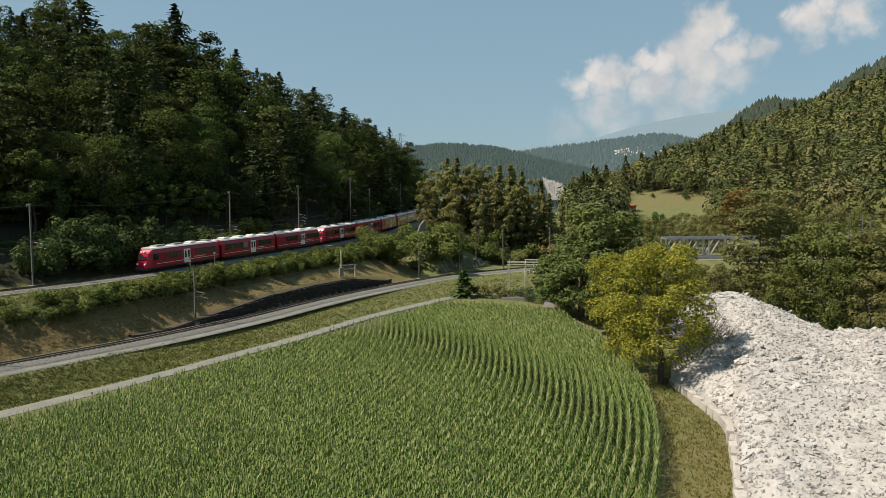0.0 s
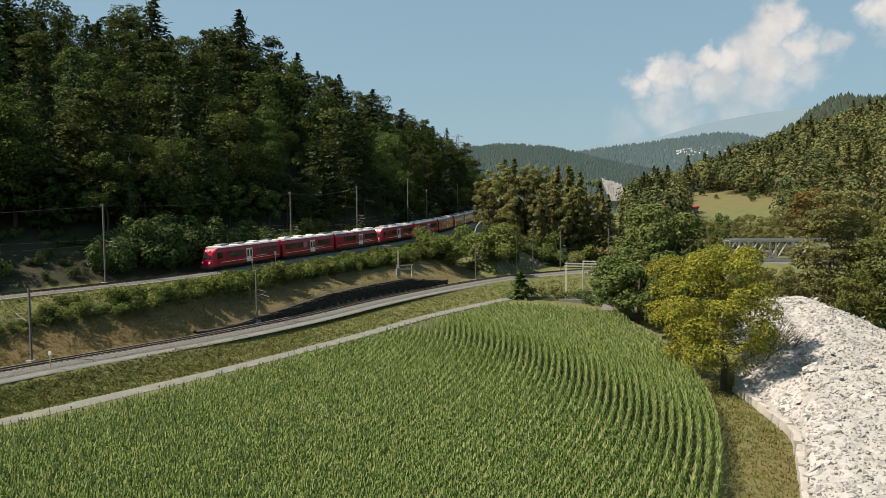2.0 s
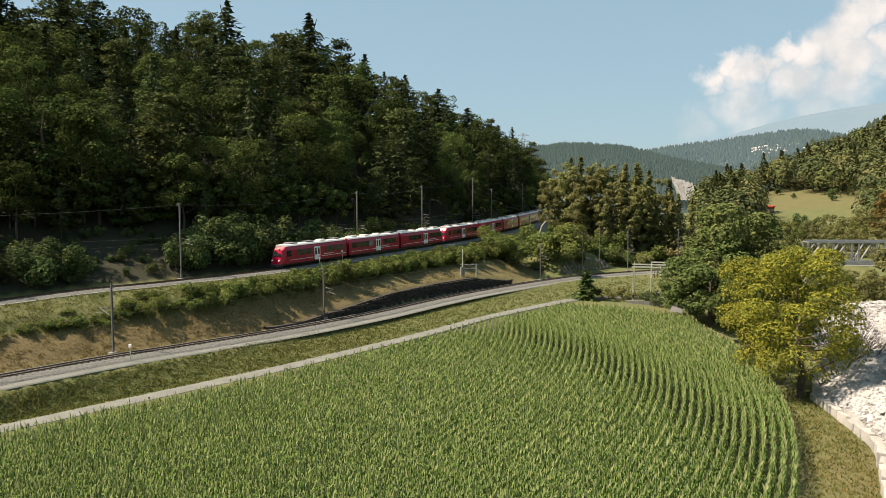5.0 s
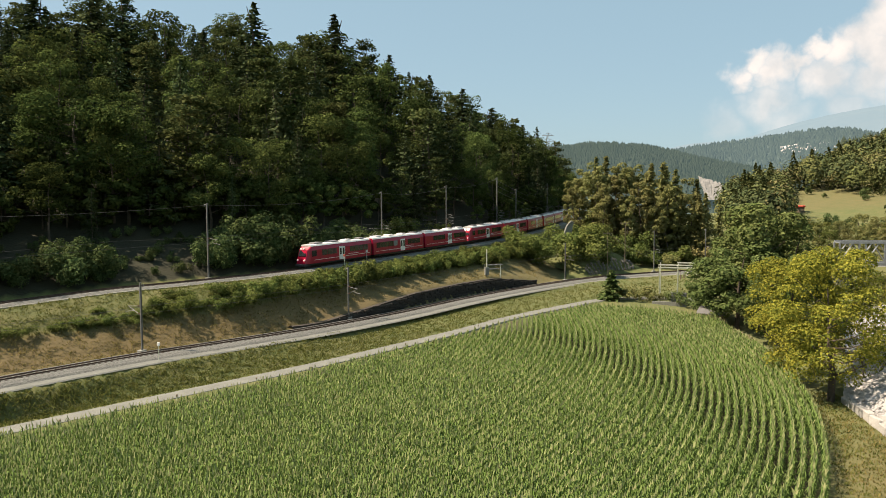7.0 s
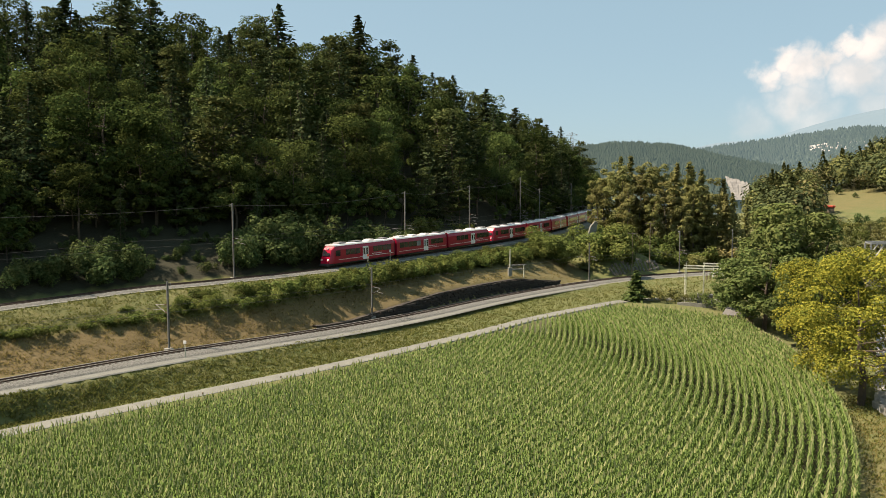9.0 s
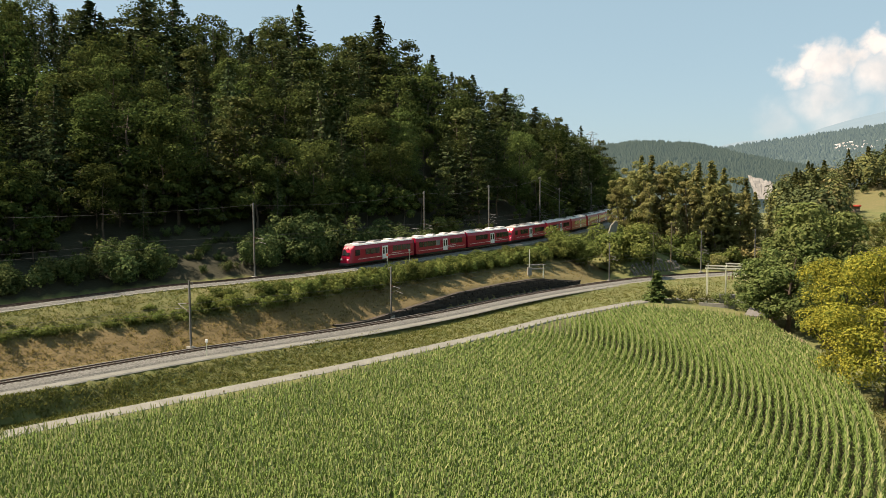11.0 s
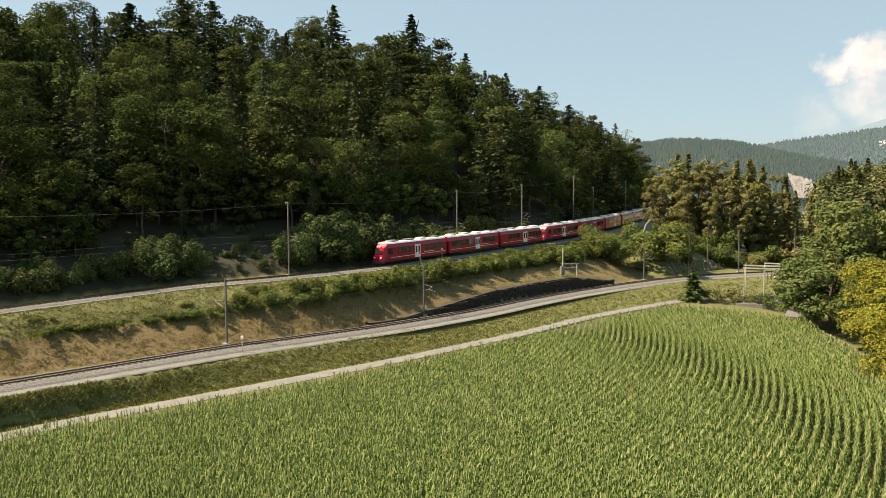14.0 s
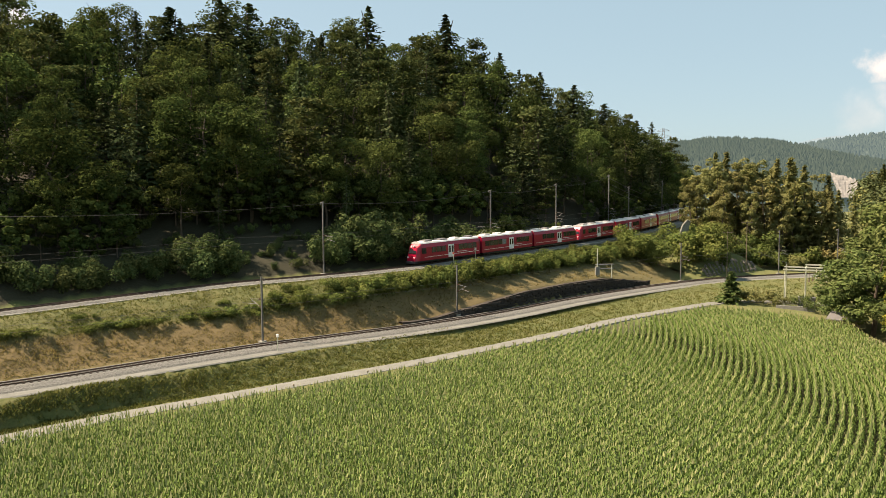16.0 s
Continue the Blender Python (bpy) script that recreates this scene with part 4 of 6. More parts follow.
# bare twiggy shrub on the edge of the rubble
def bare_shrub(p, height, seed):
    rng = np.random.default_rng(seed)
    bm = bmesh.new()
    for q in range(7):
        a = rng.uniform(-0.2, 6.0)
        mid = Vector((math.cos(a) * height * 0.2, math.sin(a) * height * 0.2, height * 0.45))
        rod(bm, (0, 0, -0.2), mid, 0.10, 0.06, 5)
        for w in range(5):
            tip = mid + Vector((math.cos(a) * height * 0.3 + rng.normal(0, 0.5), math.sin(a) * height * 0.3 + rng.normal(0, 0.5), height * rng.uniform(0.2, 0.55)))
            rod(bm, mid, tip, 0.05, 0.02, 4)
            for u in range(4):
                rod(bm, mid.lerp(tip, 0.5 + 0.1 * u), tip + Vector((rng.normal(0, 0.5), rng.normal(0, 0.5), rng.normal(0.2, 0.4))), 0.022, 0.008, 3)
    me = bpy.data.meshes.new("bare_tree")
    bm.to_mesh(me)
    bm.free()
    me.materials.append(M_DEADWOOD)
    t = new("bare_tree", me)
    t.matrix_basis = Matrix.Translation(p)
    return tagged(t, "leafless grey-brown small tree beside the rubble heap", "tree")


bare_shrub(on_ground(19.6, 88), 8.0, 4)
bare_shrub(on_ground(21.0, 92), 6.0, 6)
small_fir = kind_of("fir_tree", "small green fir tree at the field's far corner", trunk_mesh(6, 0.12, 0, rng0), conifer_crown(7, 2.0, 0.6, 18, M_LEAFDARK, 170), 7, 2.0)
tree_to(small_fir, 1.7, 134, -0.094, 1.6)
random.seed(31)
for az, r, s in [(2.6, 136, 0.9), (3.2, 135, 1.0), (3.9, 137, 0.9), (4.5, 136, 1.1), (5.2, 135, 0.7), (6.4, 136, 0.9), (7.0, 134, 1.0), (8.0, 133, 0.9)]:
    shrub(shrub_mesh(2.6, 2.0, 500, M_OLIVE if az < 5.5 else M_LEAFDARK, int(400 + az * 10)), on_ground(az, r), s, "low brownish shrub at the field's far corner", "field corner shrubs")

# trees by the river, behind the rubble heap
random.seed(41)
RIVER = [kind_of("riverside_tree", "green riverside tree behind the rubble heap", trunk_mesh(14, 0.25, 7, rng0, crown_r=5), broad_crown(18, 5.4, 1.5, 4200, 0.35, M_RIVER, 180 + i, 46, 1.2), 18, 5.4) for i in range(2)]
RIVER_OLIVE = [kind_of("riverside_tree", "olive riverside tree behind the rubble heap", trunk_mesh(14, 0.25, 7, rng0, crown_r=5), broad_crown(17, 4.8, 1.5, 3800, 0.35, M_OLIVE, 190 + i, 44, 1.2), 17, 4.8) for i in range(2)]
RIVER_PINE = [kind_of("pine_tree", "tall brownish pine behind the rubble heap", trunk_mesh(21, 0.26, 9, rng0, crown_r=5, start=0.25), pine_crown(22, 4.6, 2, 130, M_OLIVE, 200 + i, 0.34, 46), 22, 5.2) for i in range(2)]
for az, r, el, kd, w in [(24.3, 126, 0.012, 2, 1.1), (25.6, 132, 0.014, 2, 1.0), (23.0, 130, -0.052, 1, 1.1), (21.2, 124, -0.075, 1, 1.0), (28.6, 122, -0.016, 0, 1.15), (30.4, 126, -0.030, 0, 1.1), (32.0, 122, -0.022, 1, 1.1),
                         (33.6, 126, -0.03, 0, 1.1), (27.2, 128, -0.03, 0, 1.0), (26.2, 120, -0.075, 0, 1.0), (29.6, 116, -0.065, 0, 1.0), (31.5, 114, -0.08, 1, 1.0), (34.5, 118, -0.05, 1, 1.0), (22.2, 150, -0.085, 1, 1.2), (24.0, 150, -0.08, 1, 1.2), (19.5, 150, -0.085, 1, 1.2), (17.0, 150, -0.05, 0, 1.1)]:
    kind = random.choice((RIVER, RIVER_OLIVE, RIVER_PINE)[kd])
    tree_to(kind, az, r, el, w, group="trees by the river")
for az, r, el, kd in [(14.2, 230, -0.014, 1), (15.3, 240, -0.022, 1), (16.4, 235, -0.021, 0), (17.6, 230, -0.016, 1), (18.8, 240, -0.015, 1), (20.0, 236, -0.010, 1), (21.3, 230, -0.002, 1), (15.9, 225, -0.03, 1), (17.0, 224, -0.028, 0), (18.2, 226, -0.025, 1), (19.4, 226, -0.022, 1), (20.7, 222, -0.018, 0), (22.6, 236, 0.012, 1), (23.9, 240, 0.018, 1), (25.2, 236, 0.016, 1),
                      (26.5, 240, 0.0, 0), (27.8, 230, -0.01, 1), (29.2, 240, -0.004, 1), (30.8, 236, -0.008, 0), (32.4, 240, -0.002, 1), (34.0, 240, 0.0, 1), (13.2, 220, -0.02, 0), (12.2, 215, -0.01, 0), (19.4, 210, -0.034, 1), (20.6, 206, -0.03, 1), (22.0, 204, -0.03, 1)]:
    tree_to(random.choice((RIVER, RIVER_OLIVE)[kd]), az, r, el + random.uniform(-.006, .006), 1.15, group="trees by the river", label="olive green tree on the far river bank")


for az, r, el in [(18.6, 152, -0.092), (20.0, 154, -0.088), (21.2, 152, -0.090), (22.6, 156, -0.086)]:
    tree_to(random.choice(RIVER_OLIVE), az, r, el, 1.6, group="trees by the river", label="low olive green tree below the bridge")
RUSSET = kind_of("riverside_tree", "russet brown tree on the far river bank", trunk_mesh(14, 0.25, 7, rng0, crown_r=5), broad_crown(17, 5.0, 2.0, 2600, 0.46, M_RUSSET, 210, 36, 1.2), 17, 5.0)
tree_to(RUSSET, 22.9, 228, 0.024, 1.1, group="trees by the river")
tree_to(RUSSET, 31.6, 150, -0.03, 0.8, group="trees by the river")

# woods on the far valley side: one mass of small trees
def far_wood(name, places, sizes, mats, label, seed, quads=70, leaf=2.2):
    """Many crowns, each a broken dome of leaf masses; places is a list of points."""
    rng = np.random.default_rng(seed)
    vs, fs, idx, b = [], [], [], 0
    for p, s in zip(places, sizes):
        n = quads if math.hypot(p[0], p[1]) < 430 else quads // 2
        d = rng.normal(0, 1, (n, 3))
        d[:, 2] = np.abs(d[:, 2]) * 1.0 - 0.25
        d /= np.linalg.norm(d, axis=1)[:, None]
        conifer = rng.random() < 0.16
        u = rng.uniform(0.0, 1.0, n)
        if conifer:
            a = rng.uniform(0, 6.283, n)
            pts = np.column_stack([np.cos(a) * (1 - u) * 0.24 * s, np.sin(a) * (1 - u) * 0.24 * s, u * s * 1.15])
        else:
            bump = 1 + 0.26 * np.sin(d[:, 0] * 6 + s * 3) * np.cos(d[:, 1] * 6 + d[:, 2] * 4 + s)
            pts = d * np.array([0.36, 0.36, 0.46]) * s * (bump * rng.uniform(0.8, 1.05, n))[:, None] + np.array([0, 0, 0.52 * s])
        v, f = leaf_quads(pts + np.array(p), d + np.array([0, 0, 0.3]), leaf * s / 15 * (1.0 if n == quads else 1.35), rng, 1.25, jitter=0.16)
        vs.append(v)
        fs.append(f + b)
        b += len(v)
        idx += [0 if conifer else int(rng.choice(len(mats) - 1)) + 1] * n
    ob = new(name, quick_mesh(name, np.vstack(vs), np.vstack(fs), mats, idx))
    return tagged(ob, label, "woodland", kind="stuff")


random.seed(51)
places, sizes = [], []
for q in range(6000):
    az = random.uniform(10.3, 36)
    rr = float(tab(RIDGE_RIGHT, az))
    r = math.sqrt(random.uniform(265.0 ** 2, (rr + 15) ** 2))
    if 13.8 < az < 21.2 and r < 350 + 8 * (21.6 - az):
        continue
    if len(places) > 1500:
        break
    p = on_ground(az, r)
    places.append(p)
    sizes.append(random.uniform(9, 18))
random.seed(53)
FARLEAF = [foliage("far_leaves_" + q, c, tuple(1.22 * x for x in c), 0.15, vary=0) for q, c in
           [("a", (0.048, 0.070, 0.032)), ("b", (0.118, 0.136, 0.052)), ("c", (0.080, 0.104, 0.042)), ("d", (0.060, 0.083, 0.038)), ("e", (0.130, 0.130, 0.056)), ("f", (0.094, 0.118, 0.044))]]
far_wood("valley_side_wood", places, sizes, [M_PINE] + FARLEAF, "mixed green woodland covering the far valley side", 52, 200, 1.05)

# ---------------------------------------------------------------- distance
# bluish emission paints the haze of distance onto these hills
M_FAR1 = material("far_forest", (0.011, 0.020, 0.011), (0.021, 0.033, 0.017), 0.03, 1.0, emit=1.0, haze_glow=(0.026, 0.045, 0.050))
M_FAR2 = material("farther_forest", (0.020, 0.034, 0.022), (0.030, 0.046, 0.028), 0.02, 1.0, emit=1.0, haze_glow=(0.038, 0.064, 0.082))
M_FAR3 = material("hazy_mountain", (0.03, 0.045, 0.05), (0.045, 0.055, 0.055), 0.002, 1.0, emit=1.0, haze_glow=(0.12, 0.19, 0.24))


def far_ridge(name, rows, r, depth, mat, label, trees=0, size=14, seed=1, foot=-60):
    """A wooded ridge: a bumpy slope rising from foot to the skyline rows of (bearing, elevation)."""
    az = np.arange(rows[0][0], rows[-1][0] + 0.01, 0.25)
    el = np.interp(az, [q[0] for q in rows], [q[1] for q in rows])
    el = np.convolve(np.pad(el, 4, mode="edge"), np.ones(9) / 9, mode="valid")
    n, v, f = 14, [], []
    for a, e in zip(az, el):
        for j in range(n):
            u = j / (n - 1)
            rr = r - depth * (1 - u)
            h = foot + (e * r - foot) * u ** 0.8
            p = polar(a, rr, EYE + h)
            p.z += noise.noise(p * 0.006) * 14 * u * (1 - u) * 2 + noise.noise(p * 0.05) * 2
            v.append(p)
        v.append(polar(a, r + depth * 0.4, EYE + foot))
    n += 1
    for i in range(len(az) - 1):
        for j in range(n - 1):
            f.append((i * n + j, (i + 1) * n + j, (i + 1) * n + j + 1, i * n + j + 1))
    ob = tagged(mesh_object(name, v, f, mat, smooth=True), label, "distant hill", kind="structure")
    if trees:
        rng = np.random.default_rng(seed)
        ang = np.arange(5) * 2 * math.pi / 5
        vs, fs, b = [], [], 0
        for q in range(trees):
            i, u = rng.integers(0, len(az) - 1), math.sqrt(rng.uniform(0.05, 1.0))
            j = min(n - 3, int(u * (n - 2)))
            fu, fv = rng.random(), rng.random()
            pa, pb = Vector(v[i * n + j]).lerp(Vector(v[(i + 1) * n + j]), fu), Vector(v[i * n + j + 1]).lerp(Vector(v[(i + 1) * n + j + 1]), fu)
            c = np.array(pa.lerp(pb, fv))
            h = size * rng.uniform(0.6, 1.3)
            ring = np.column_stack([np.cos(ang), np.sin(ang), np.zeros(5)]) * h * rng.uniform(0.26, 0.48)
            ring = ring * rng.uniform(0.7, 1.3, (5, 1))
            vs.append(np.vstack([c + ring * 1.2 - [0, 0, h * 0.1], [c + [rng.normal(0, 0.06) * h, rng.normal(0, 0.06) * h, h]]]))
            for k in range(5):
                fs.append((b + k, b + (k + 1) % 5, b + 5))
            b += 6
        tagged(mesh_object(name + "_trees", np.vstack(vs), fs, mat), "dense conifers covering the distant hill", "woodland", kind="stuff")
    return ob


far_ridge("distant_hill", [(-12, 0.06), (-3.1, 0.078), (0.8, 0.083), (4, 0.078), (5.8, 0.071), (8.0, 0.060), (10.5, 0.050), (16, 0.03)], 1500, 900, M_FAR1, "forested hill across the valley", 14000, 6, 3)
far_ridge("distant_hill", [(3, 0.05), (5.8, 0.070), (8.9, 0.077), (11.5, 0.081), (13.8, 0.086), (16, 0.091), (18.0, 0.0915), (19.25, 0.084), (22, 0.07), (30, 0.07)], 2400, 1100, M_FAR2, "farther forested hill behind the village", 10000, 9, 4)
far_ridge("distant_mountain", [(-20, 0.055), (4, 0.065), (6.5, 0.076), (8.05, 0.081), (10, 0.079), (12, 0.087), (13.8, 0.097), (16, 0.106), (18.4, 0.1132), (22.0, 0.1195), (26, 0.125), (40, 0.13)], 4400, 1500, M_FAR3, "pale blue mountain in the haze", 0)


# the faint emission is a thinner painted haze for the nearer spur
M_SPUR = material("spur_forest", (0.016, 0.027, 0.014), (0.034, 0.046, 0.022), 0.05, 1.0, emit=1.0, haze_glow=(0.010, 0.016, 0.017))
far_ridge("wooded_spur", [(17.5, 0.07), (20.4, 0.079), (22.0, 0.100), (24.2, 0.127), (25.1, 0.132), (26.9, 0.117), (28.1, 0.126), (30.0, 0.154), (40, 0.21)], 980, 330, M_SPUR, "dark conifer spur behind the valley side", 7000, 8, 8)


# village on the distant slope: small pale houses with pitched roofs
def house_meshes():
    bm = bmesh.new()
    box(bm, -6, 6, -4.5, 4.5, 0, 7)
    wall_me = bpy.data.meshes.new("wall")
    bm.to_mesh(wall_me)
    bm.free()
    wall_me.materials.append(M_HOUSE)
    roof_me = bpy.data.meshes.new("roof")
    roof_me.from_pydata([(-6.6, -5.2, 6.8), (6.6, -5.2, 6.8), (6.6, 5.2, 6.8), (-6.6, 5.2, 6.8), (-6.6, 0, 10.2), (6.6, 0, 10.2)], [], [(0, 1, 5, 4), (2, 3, 4, 5), (0, 4, 3), (1, 2, 5), (0, 3, 2, 1)])
    roof_me.materials.append(M_TILE)
    return wall_me, roof_me


HOUSE = house_meshes()
random.seed(61)
for q in range(100):
    az = random.uniform(13.6, 17.3)
    el = 0.0645 + (az - 13.6) * 0.0008 + random.uniform(-0.002, 0.0075)
    r = 1850 + (el - 0.051) / 0.0092 * 110
    t = thing("house", "small pale village house with dark pitched roof", "house", "distant village", at=Matrix.LocRotScale(polar(az, r - 12, EYE + el * (r - 12) - 3), Euler((0, 0, random.uniform(-0.6, 0.6) - radians(az))), Vector((1, 1, 1)) * random.uniform(0.34, 0.6)))
    shared("wall", HOUSE[0], t)
    shared("roof", HOUSE[1], t)

# bare pale quarry scar on the distant slope
v, f = [], []
for i in range(15):
    for j in range(9):
        u, w = i / 14, j / 8
        az = 8.05 + u * 1.6 + (1 - w) * 0.6 + 0.12 * noise.noise(Vector((i * 0.6, j * 0.6, 3)))
        el = 0.004 + 0.032 * w - 0.008 * u * w - 0.004 * abs(noise.noise(Vector((i * 0.45, 5, 1)))) * w + 0.002 * noise.noise(Vector((i * 0.9, j * 0.5, 8)))
        r = float(np.interp(el, [0.0, 0.0125, 0.025, 0.035, 0.05], [860, 960, 1050, 1140, 1260])) - 45 + 12 * noise.noise(Vector((i * 0.8, j * 0.8, 0)))
        v.append(polar(az, r, EYE + el * r))
for i in range(14):
    for j in range(8):
        f.append((i * 9 + j, (i + 1) * 9 + j, (i + 1) * 9 + j + 1, i * 9 + j + 1))
tagged(mesh_object("quarry_face", v, f, M_SOILROAD), "pale bare quarry face on the wooded slope", "quarry", kind="structure")


# lattice pylon on the ridge
def pylon(p, height):
    t = thing("power_pylon", "grey lattice power pylon on the wooded ridge", "pylon", at=Matrix.Translation(p))
    bm = bmesh.new()
    w = height * 0.09
    for sx in (-1, 1):
        for sy in (-1, 1):
            rod(bm, (sx * w, sy * w, 0), (sx * w * 0.15, sy * w * 0.15, height), 0.12, 0.08, 4)
    for q in range(7):
        a, b = q / 7, (q + 1) / 7
        wa, wb = w * (1 - 0.85 * a), w * (1 - 0.85 * b)
        for s in (-1, 1):
            rod(bm, (-wa, s * wa, a * height), (wb, s * wb, b * height), 0.06, 0.06, 4)
            rod(bm, (s * wa, -wa, a * height), (s * wb, wb, b * height), 0.06, 0.06, 4)
    part("lattice_tower", bm, M_STEEL, t)
    for z, l in ((0.95, 2.6), (0.84, 3.6), (0.73, 3.0)):
        bm = bmesh.new()
        rod(bm, (-l, 0, z * height), (l, 0, z * height), 0.10, 0.10, 4)
        rod(bm, (-l, 0, z * height), (0, 0, (z + 0.05) * height), 0.06, 0.06, 4)
        rod(bm, (l, 0, z * height), (0, 0, (z + 0.05) * height), 0.06, 0.06, 4)
        part("cross_arm", bm, M_STEEL, t)


pylon(polar(-3.42, 330, EYE + 8), 0.0985 * 330 - 8)

# ---------------------------------------------------------------- maize field
CENTRE, EDGE_R = Vector((-98.0, 90.0, 0)), 120.3
rng = np.random.default_rng(77)
pa = np.degrees(np.arctan2(path_line[:, 0], path_line[:, 1]))
pr_all = np.hypot(path_line[:, 0], path_line[:, 1])
plants, along_row = [], []
path_h = path_line[:, 2] - EYE
for k in range(0, 157):
    rad = EDGE_R - 0.75 * k
    ang = np.arange(-1.1, 0.75, 0.23 / rad)
    x = CENTRE.x + rad * np.cos(ang) + rng.normal(0, 0.025, len(ang))
    y = CENTRE.y + rad * np.sin(ang) + rng.normal(0, 0.025, len(ang))
    az = np.degrees(np.arctan2(x, y))
    r = np.hypot(x, y)
    # the crop ends where its tops meet the sight line to the track's near edge
    brow = np.interp(az, pa, path_h / (pr_all - np.interp(pa, [-46, -30], [-1.5, 0.6])))
    brow = np.where(az > 0.5, np.interp(az, [0.5, 5.4, 9.9, 13.5, 16], [-0.1385, -0.1418, -0.150, -0.170, -0.2]), brow)
    keep = (r > 40) & (az > -61) & (r < 135) & (rng.random(len(az)) > 0.02)
    for xx, yy, bb, rr, aa in zip(x[keep], y[keep], brow[keep], r[keep], ang[keep]):
        if (ground_at(xx, yy) + 2.5 - EYE) / rr < bb:
            plants.append((xx, yy))
            along_row.append(aa + math.pi / 2)
plants = np.array(plants)
pz = np.array([ground_at(x, y) for x, y in plants])
n = len(plants)
lush = np.array([noise.noise(Vector((x * 0.06, y * 0.06, 0))) for x, y in plants])
heights = 2.25 + 0.18 * lush + rng.normal(0, 0.08, n)
all_v = []
# six arching leaves a plant, each two bent quads, and a tassel
for leaf in range(6):
    a = np.array(along_row) + rng.normal(0, 0.75, n) + math.pi * (leaf % 2)
    base_h = heights * (0.16 + 0.142 * leaf)
    reach = rng.uniform(0.32, 0.56, n) * (1.08 - 0.09 * leaf)
    lift = rng.uniform(0.20, 0.50, n)
    wid = rng.uniform(0.042, 0.068, n)
    d = np.column_stack([np.cos(a), np.sin(a)])
    s = np.column_stack([-np.sin(a), np.cos(a)])
    def at(t, up, w):
        return np.column_stack([plants + d * (reach * t)[:, None] + s * w[:, None], pz + base_h + up])
    p0a, p0b = at(0.0, 0 * lift, -wid), at(0.0, 0 * lift, wid)
    p1a, p1b = at(0.5, lift, -wid), at(0.5, lift, wid)
    p2a, p2b = at(1.0, lift * 0.55 - 0.12, -wid * 0.4), at(1.0, lift * 0.55 - 0.12, wid * 0.4)
    q = np.stack([p0a, p0b, p1b, p1a, p2b, p2a], axis=1)
    all_v.append(q.reshape(-1, 3))
v = np.vstack(all_v)
m = len(v) // 6
base = np.arange(m)[:, None] * 6
f = np.vstack([base + np.array([[0, 1, 2, 3]]), base + np.array([[3, 2, 4, 5]])])
idx = np.zeros(len(f), dtype=np.int32)
# upright stalk tops with tassels
top = np.column_stack([plants, pz + heights])
lean = np.column_stack([rng.normal(0, 0.10, n), rng.normal(0, 0.10, n), np.full(n, 0.42)])
a = rng.uniform(0, 3.14, n)
sd = np.column_stack([np.cos(a), np.sin(a), np.zeros(n)]) * 0.035
low = np.column_stack([plants, pz + heights * 0.55])
tv = np.stack([low - sd, low + sd, top + lean * 0.2 + sd, top + lean * 0.2 - sd], axis=1).reshape(-1, 3)
hv = np.stack([top + lean * 0.1 - sd * 1.8, top + lean * 0.1 + sd * 1.8, top + lean + sd * 0.5, top + lean - sd * 0.5], axis=1).reshape(-1, 3)
tf = np.arange(4 * n).reshape(n, 4)
allv = np.vstack([v, tv, hv])
allf = np.vstack([f, tf + len(v), tf + len(v) + len(tv)])
idx = np.concatenate([idx, np.zeros(n, dtype=np.int32), np.ones(n, dtype=np.int32)])
maize = new("maize_field", quick_mesh("maize_field", allv, allf, [M_CORN, M_TASSEL], idx))
tagged(maize, "rows of tall green maize with pale tassels", "maize", kind="stuff")

# grass tufts on the verges and the embankment
rng = np.random.default_rng(78)
random.seed(79)
pts, dryness = [], []
for q in range(27000):
    az = random.uniform(-56, 9)
    lr = float(np.interp(az, [-64, -53.4, -42.3, -35.3, -29.3, -22.5, -16, -10.8, -6.4, -2.1, 1.1, 5.6, 10], [79, 77.2, 81.4, 85.9, 90.1, 97, 108.3, 121.8, 135, 149, 159, 170, 178]))
    if random.random() < 0.5:
        r0, r1 = float(np.interp(az, pa, pr_all)) + 1.6, lr - 4.6 * (1.05 if az < -20 else 1.4)
        dd = 0
    else:
        if az > -3:
            continue
        ur = float(np.interp(az, [x[0] for x in UPPER], [x[1] for x in UPPER]))
        r0, r1 = lr + (2.8 if az < -22 else 5.5), ur - 2.9
        dd = 1
    if r1 <= r0:
        continue
    r = random.uniform(r0, r1)
    pts.append(on_ground(az, r))
    if dd and (pts[-1].z - EYE) / r > float(tab(HEDGE_FOOT, az)) + 0.002:
        dd = 0
    dryness.append(dd)
for q in range(6500):
    x = random.uniform(14, 30)
    y = random.uniform(40, 84)
    edge = CENTRE.x + math.sqrt(max(0, EDGE_R ** 2 - (y - CENTRE.y) ** 2))
    if x < edge + 0.9 or x > 26.6 - max(0, 64 - y) * 0.35:
        continue
    pts.append(Vector((x, y, ground_at(x, y))))
    dryness.append(1 if random.random() < 0.35 else 0)
c = np.array(pts)
n = len(c)
vs = []
for blade in range(4):
    a = rng.uniform(0, 6.283, n)
    d = np.column_stack([np.cos(a), np.sin(a), np.zeros(n)])
    s = np.column_stack([-np.sin(a), np.cos(a), np.zeros(n)]) * 0.06
    h = rng.uniform(0.08, 0.26, n)[:, None]
    o = np.column_stack([rng.normal(0, 0.22, n), rng.normal(0, 0.22, n), np.zeros(n) - 0.03])
    tip = c + o + d * h * 0.8 + np.array([0, 0, 1]) * h
    vs.append(np.stack([c + o - s, c + o + s, tip + s * 0.2, tip - s * 0.2], axis=1).reshape(-1, 3))
v = np.vstack(vs)
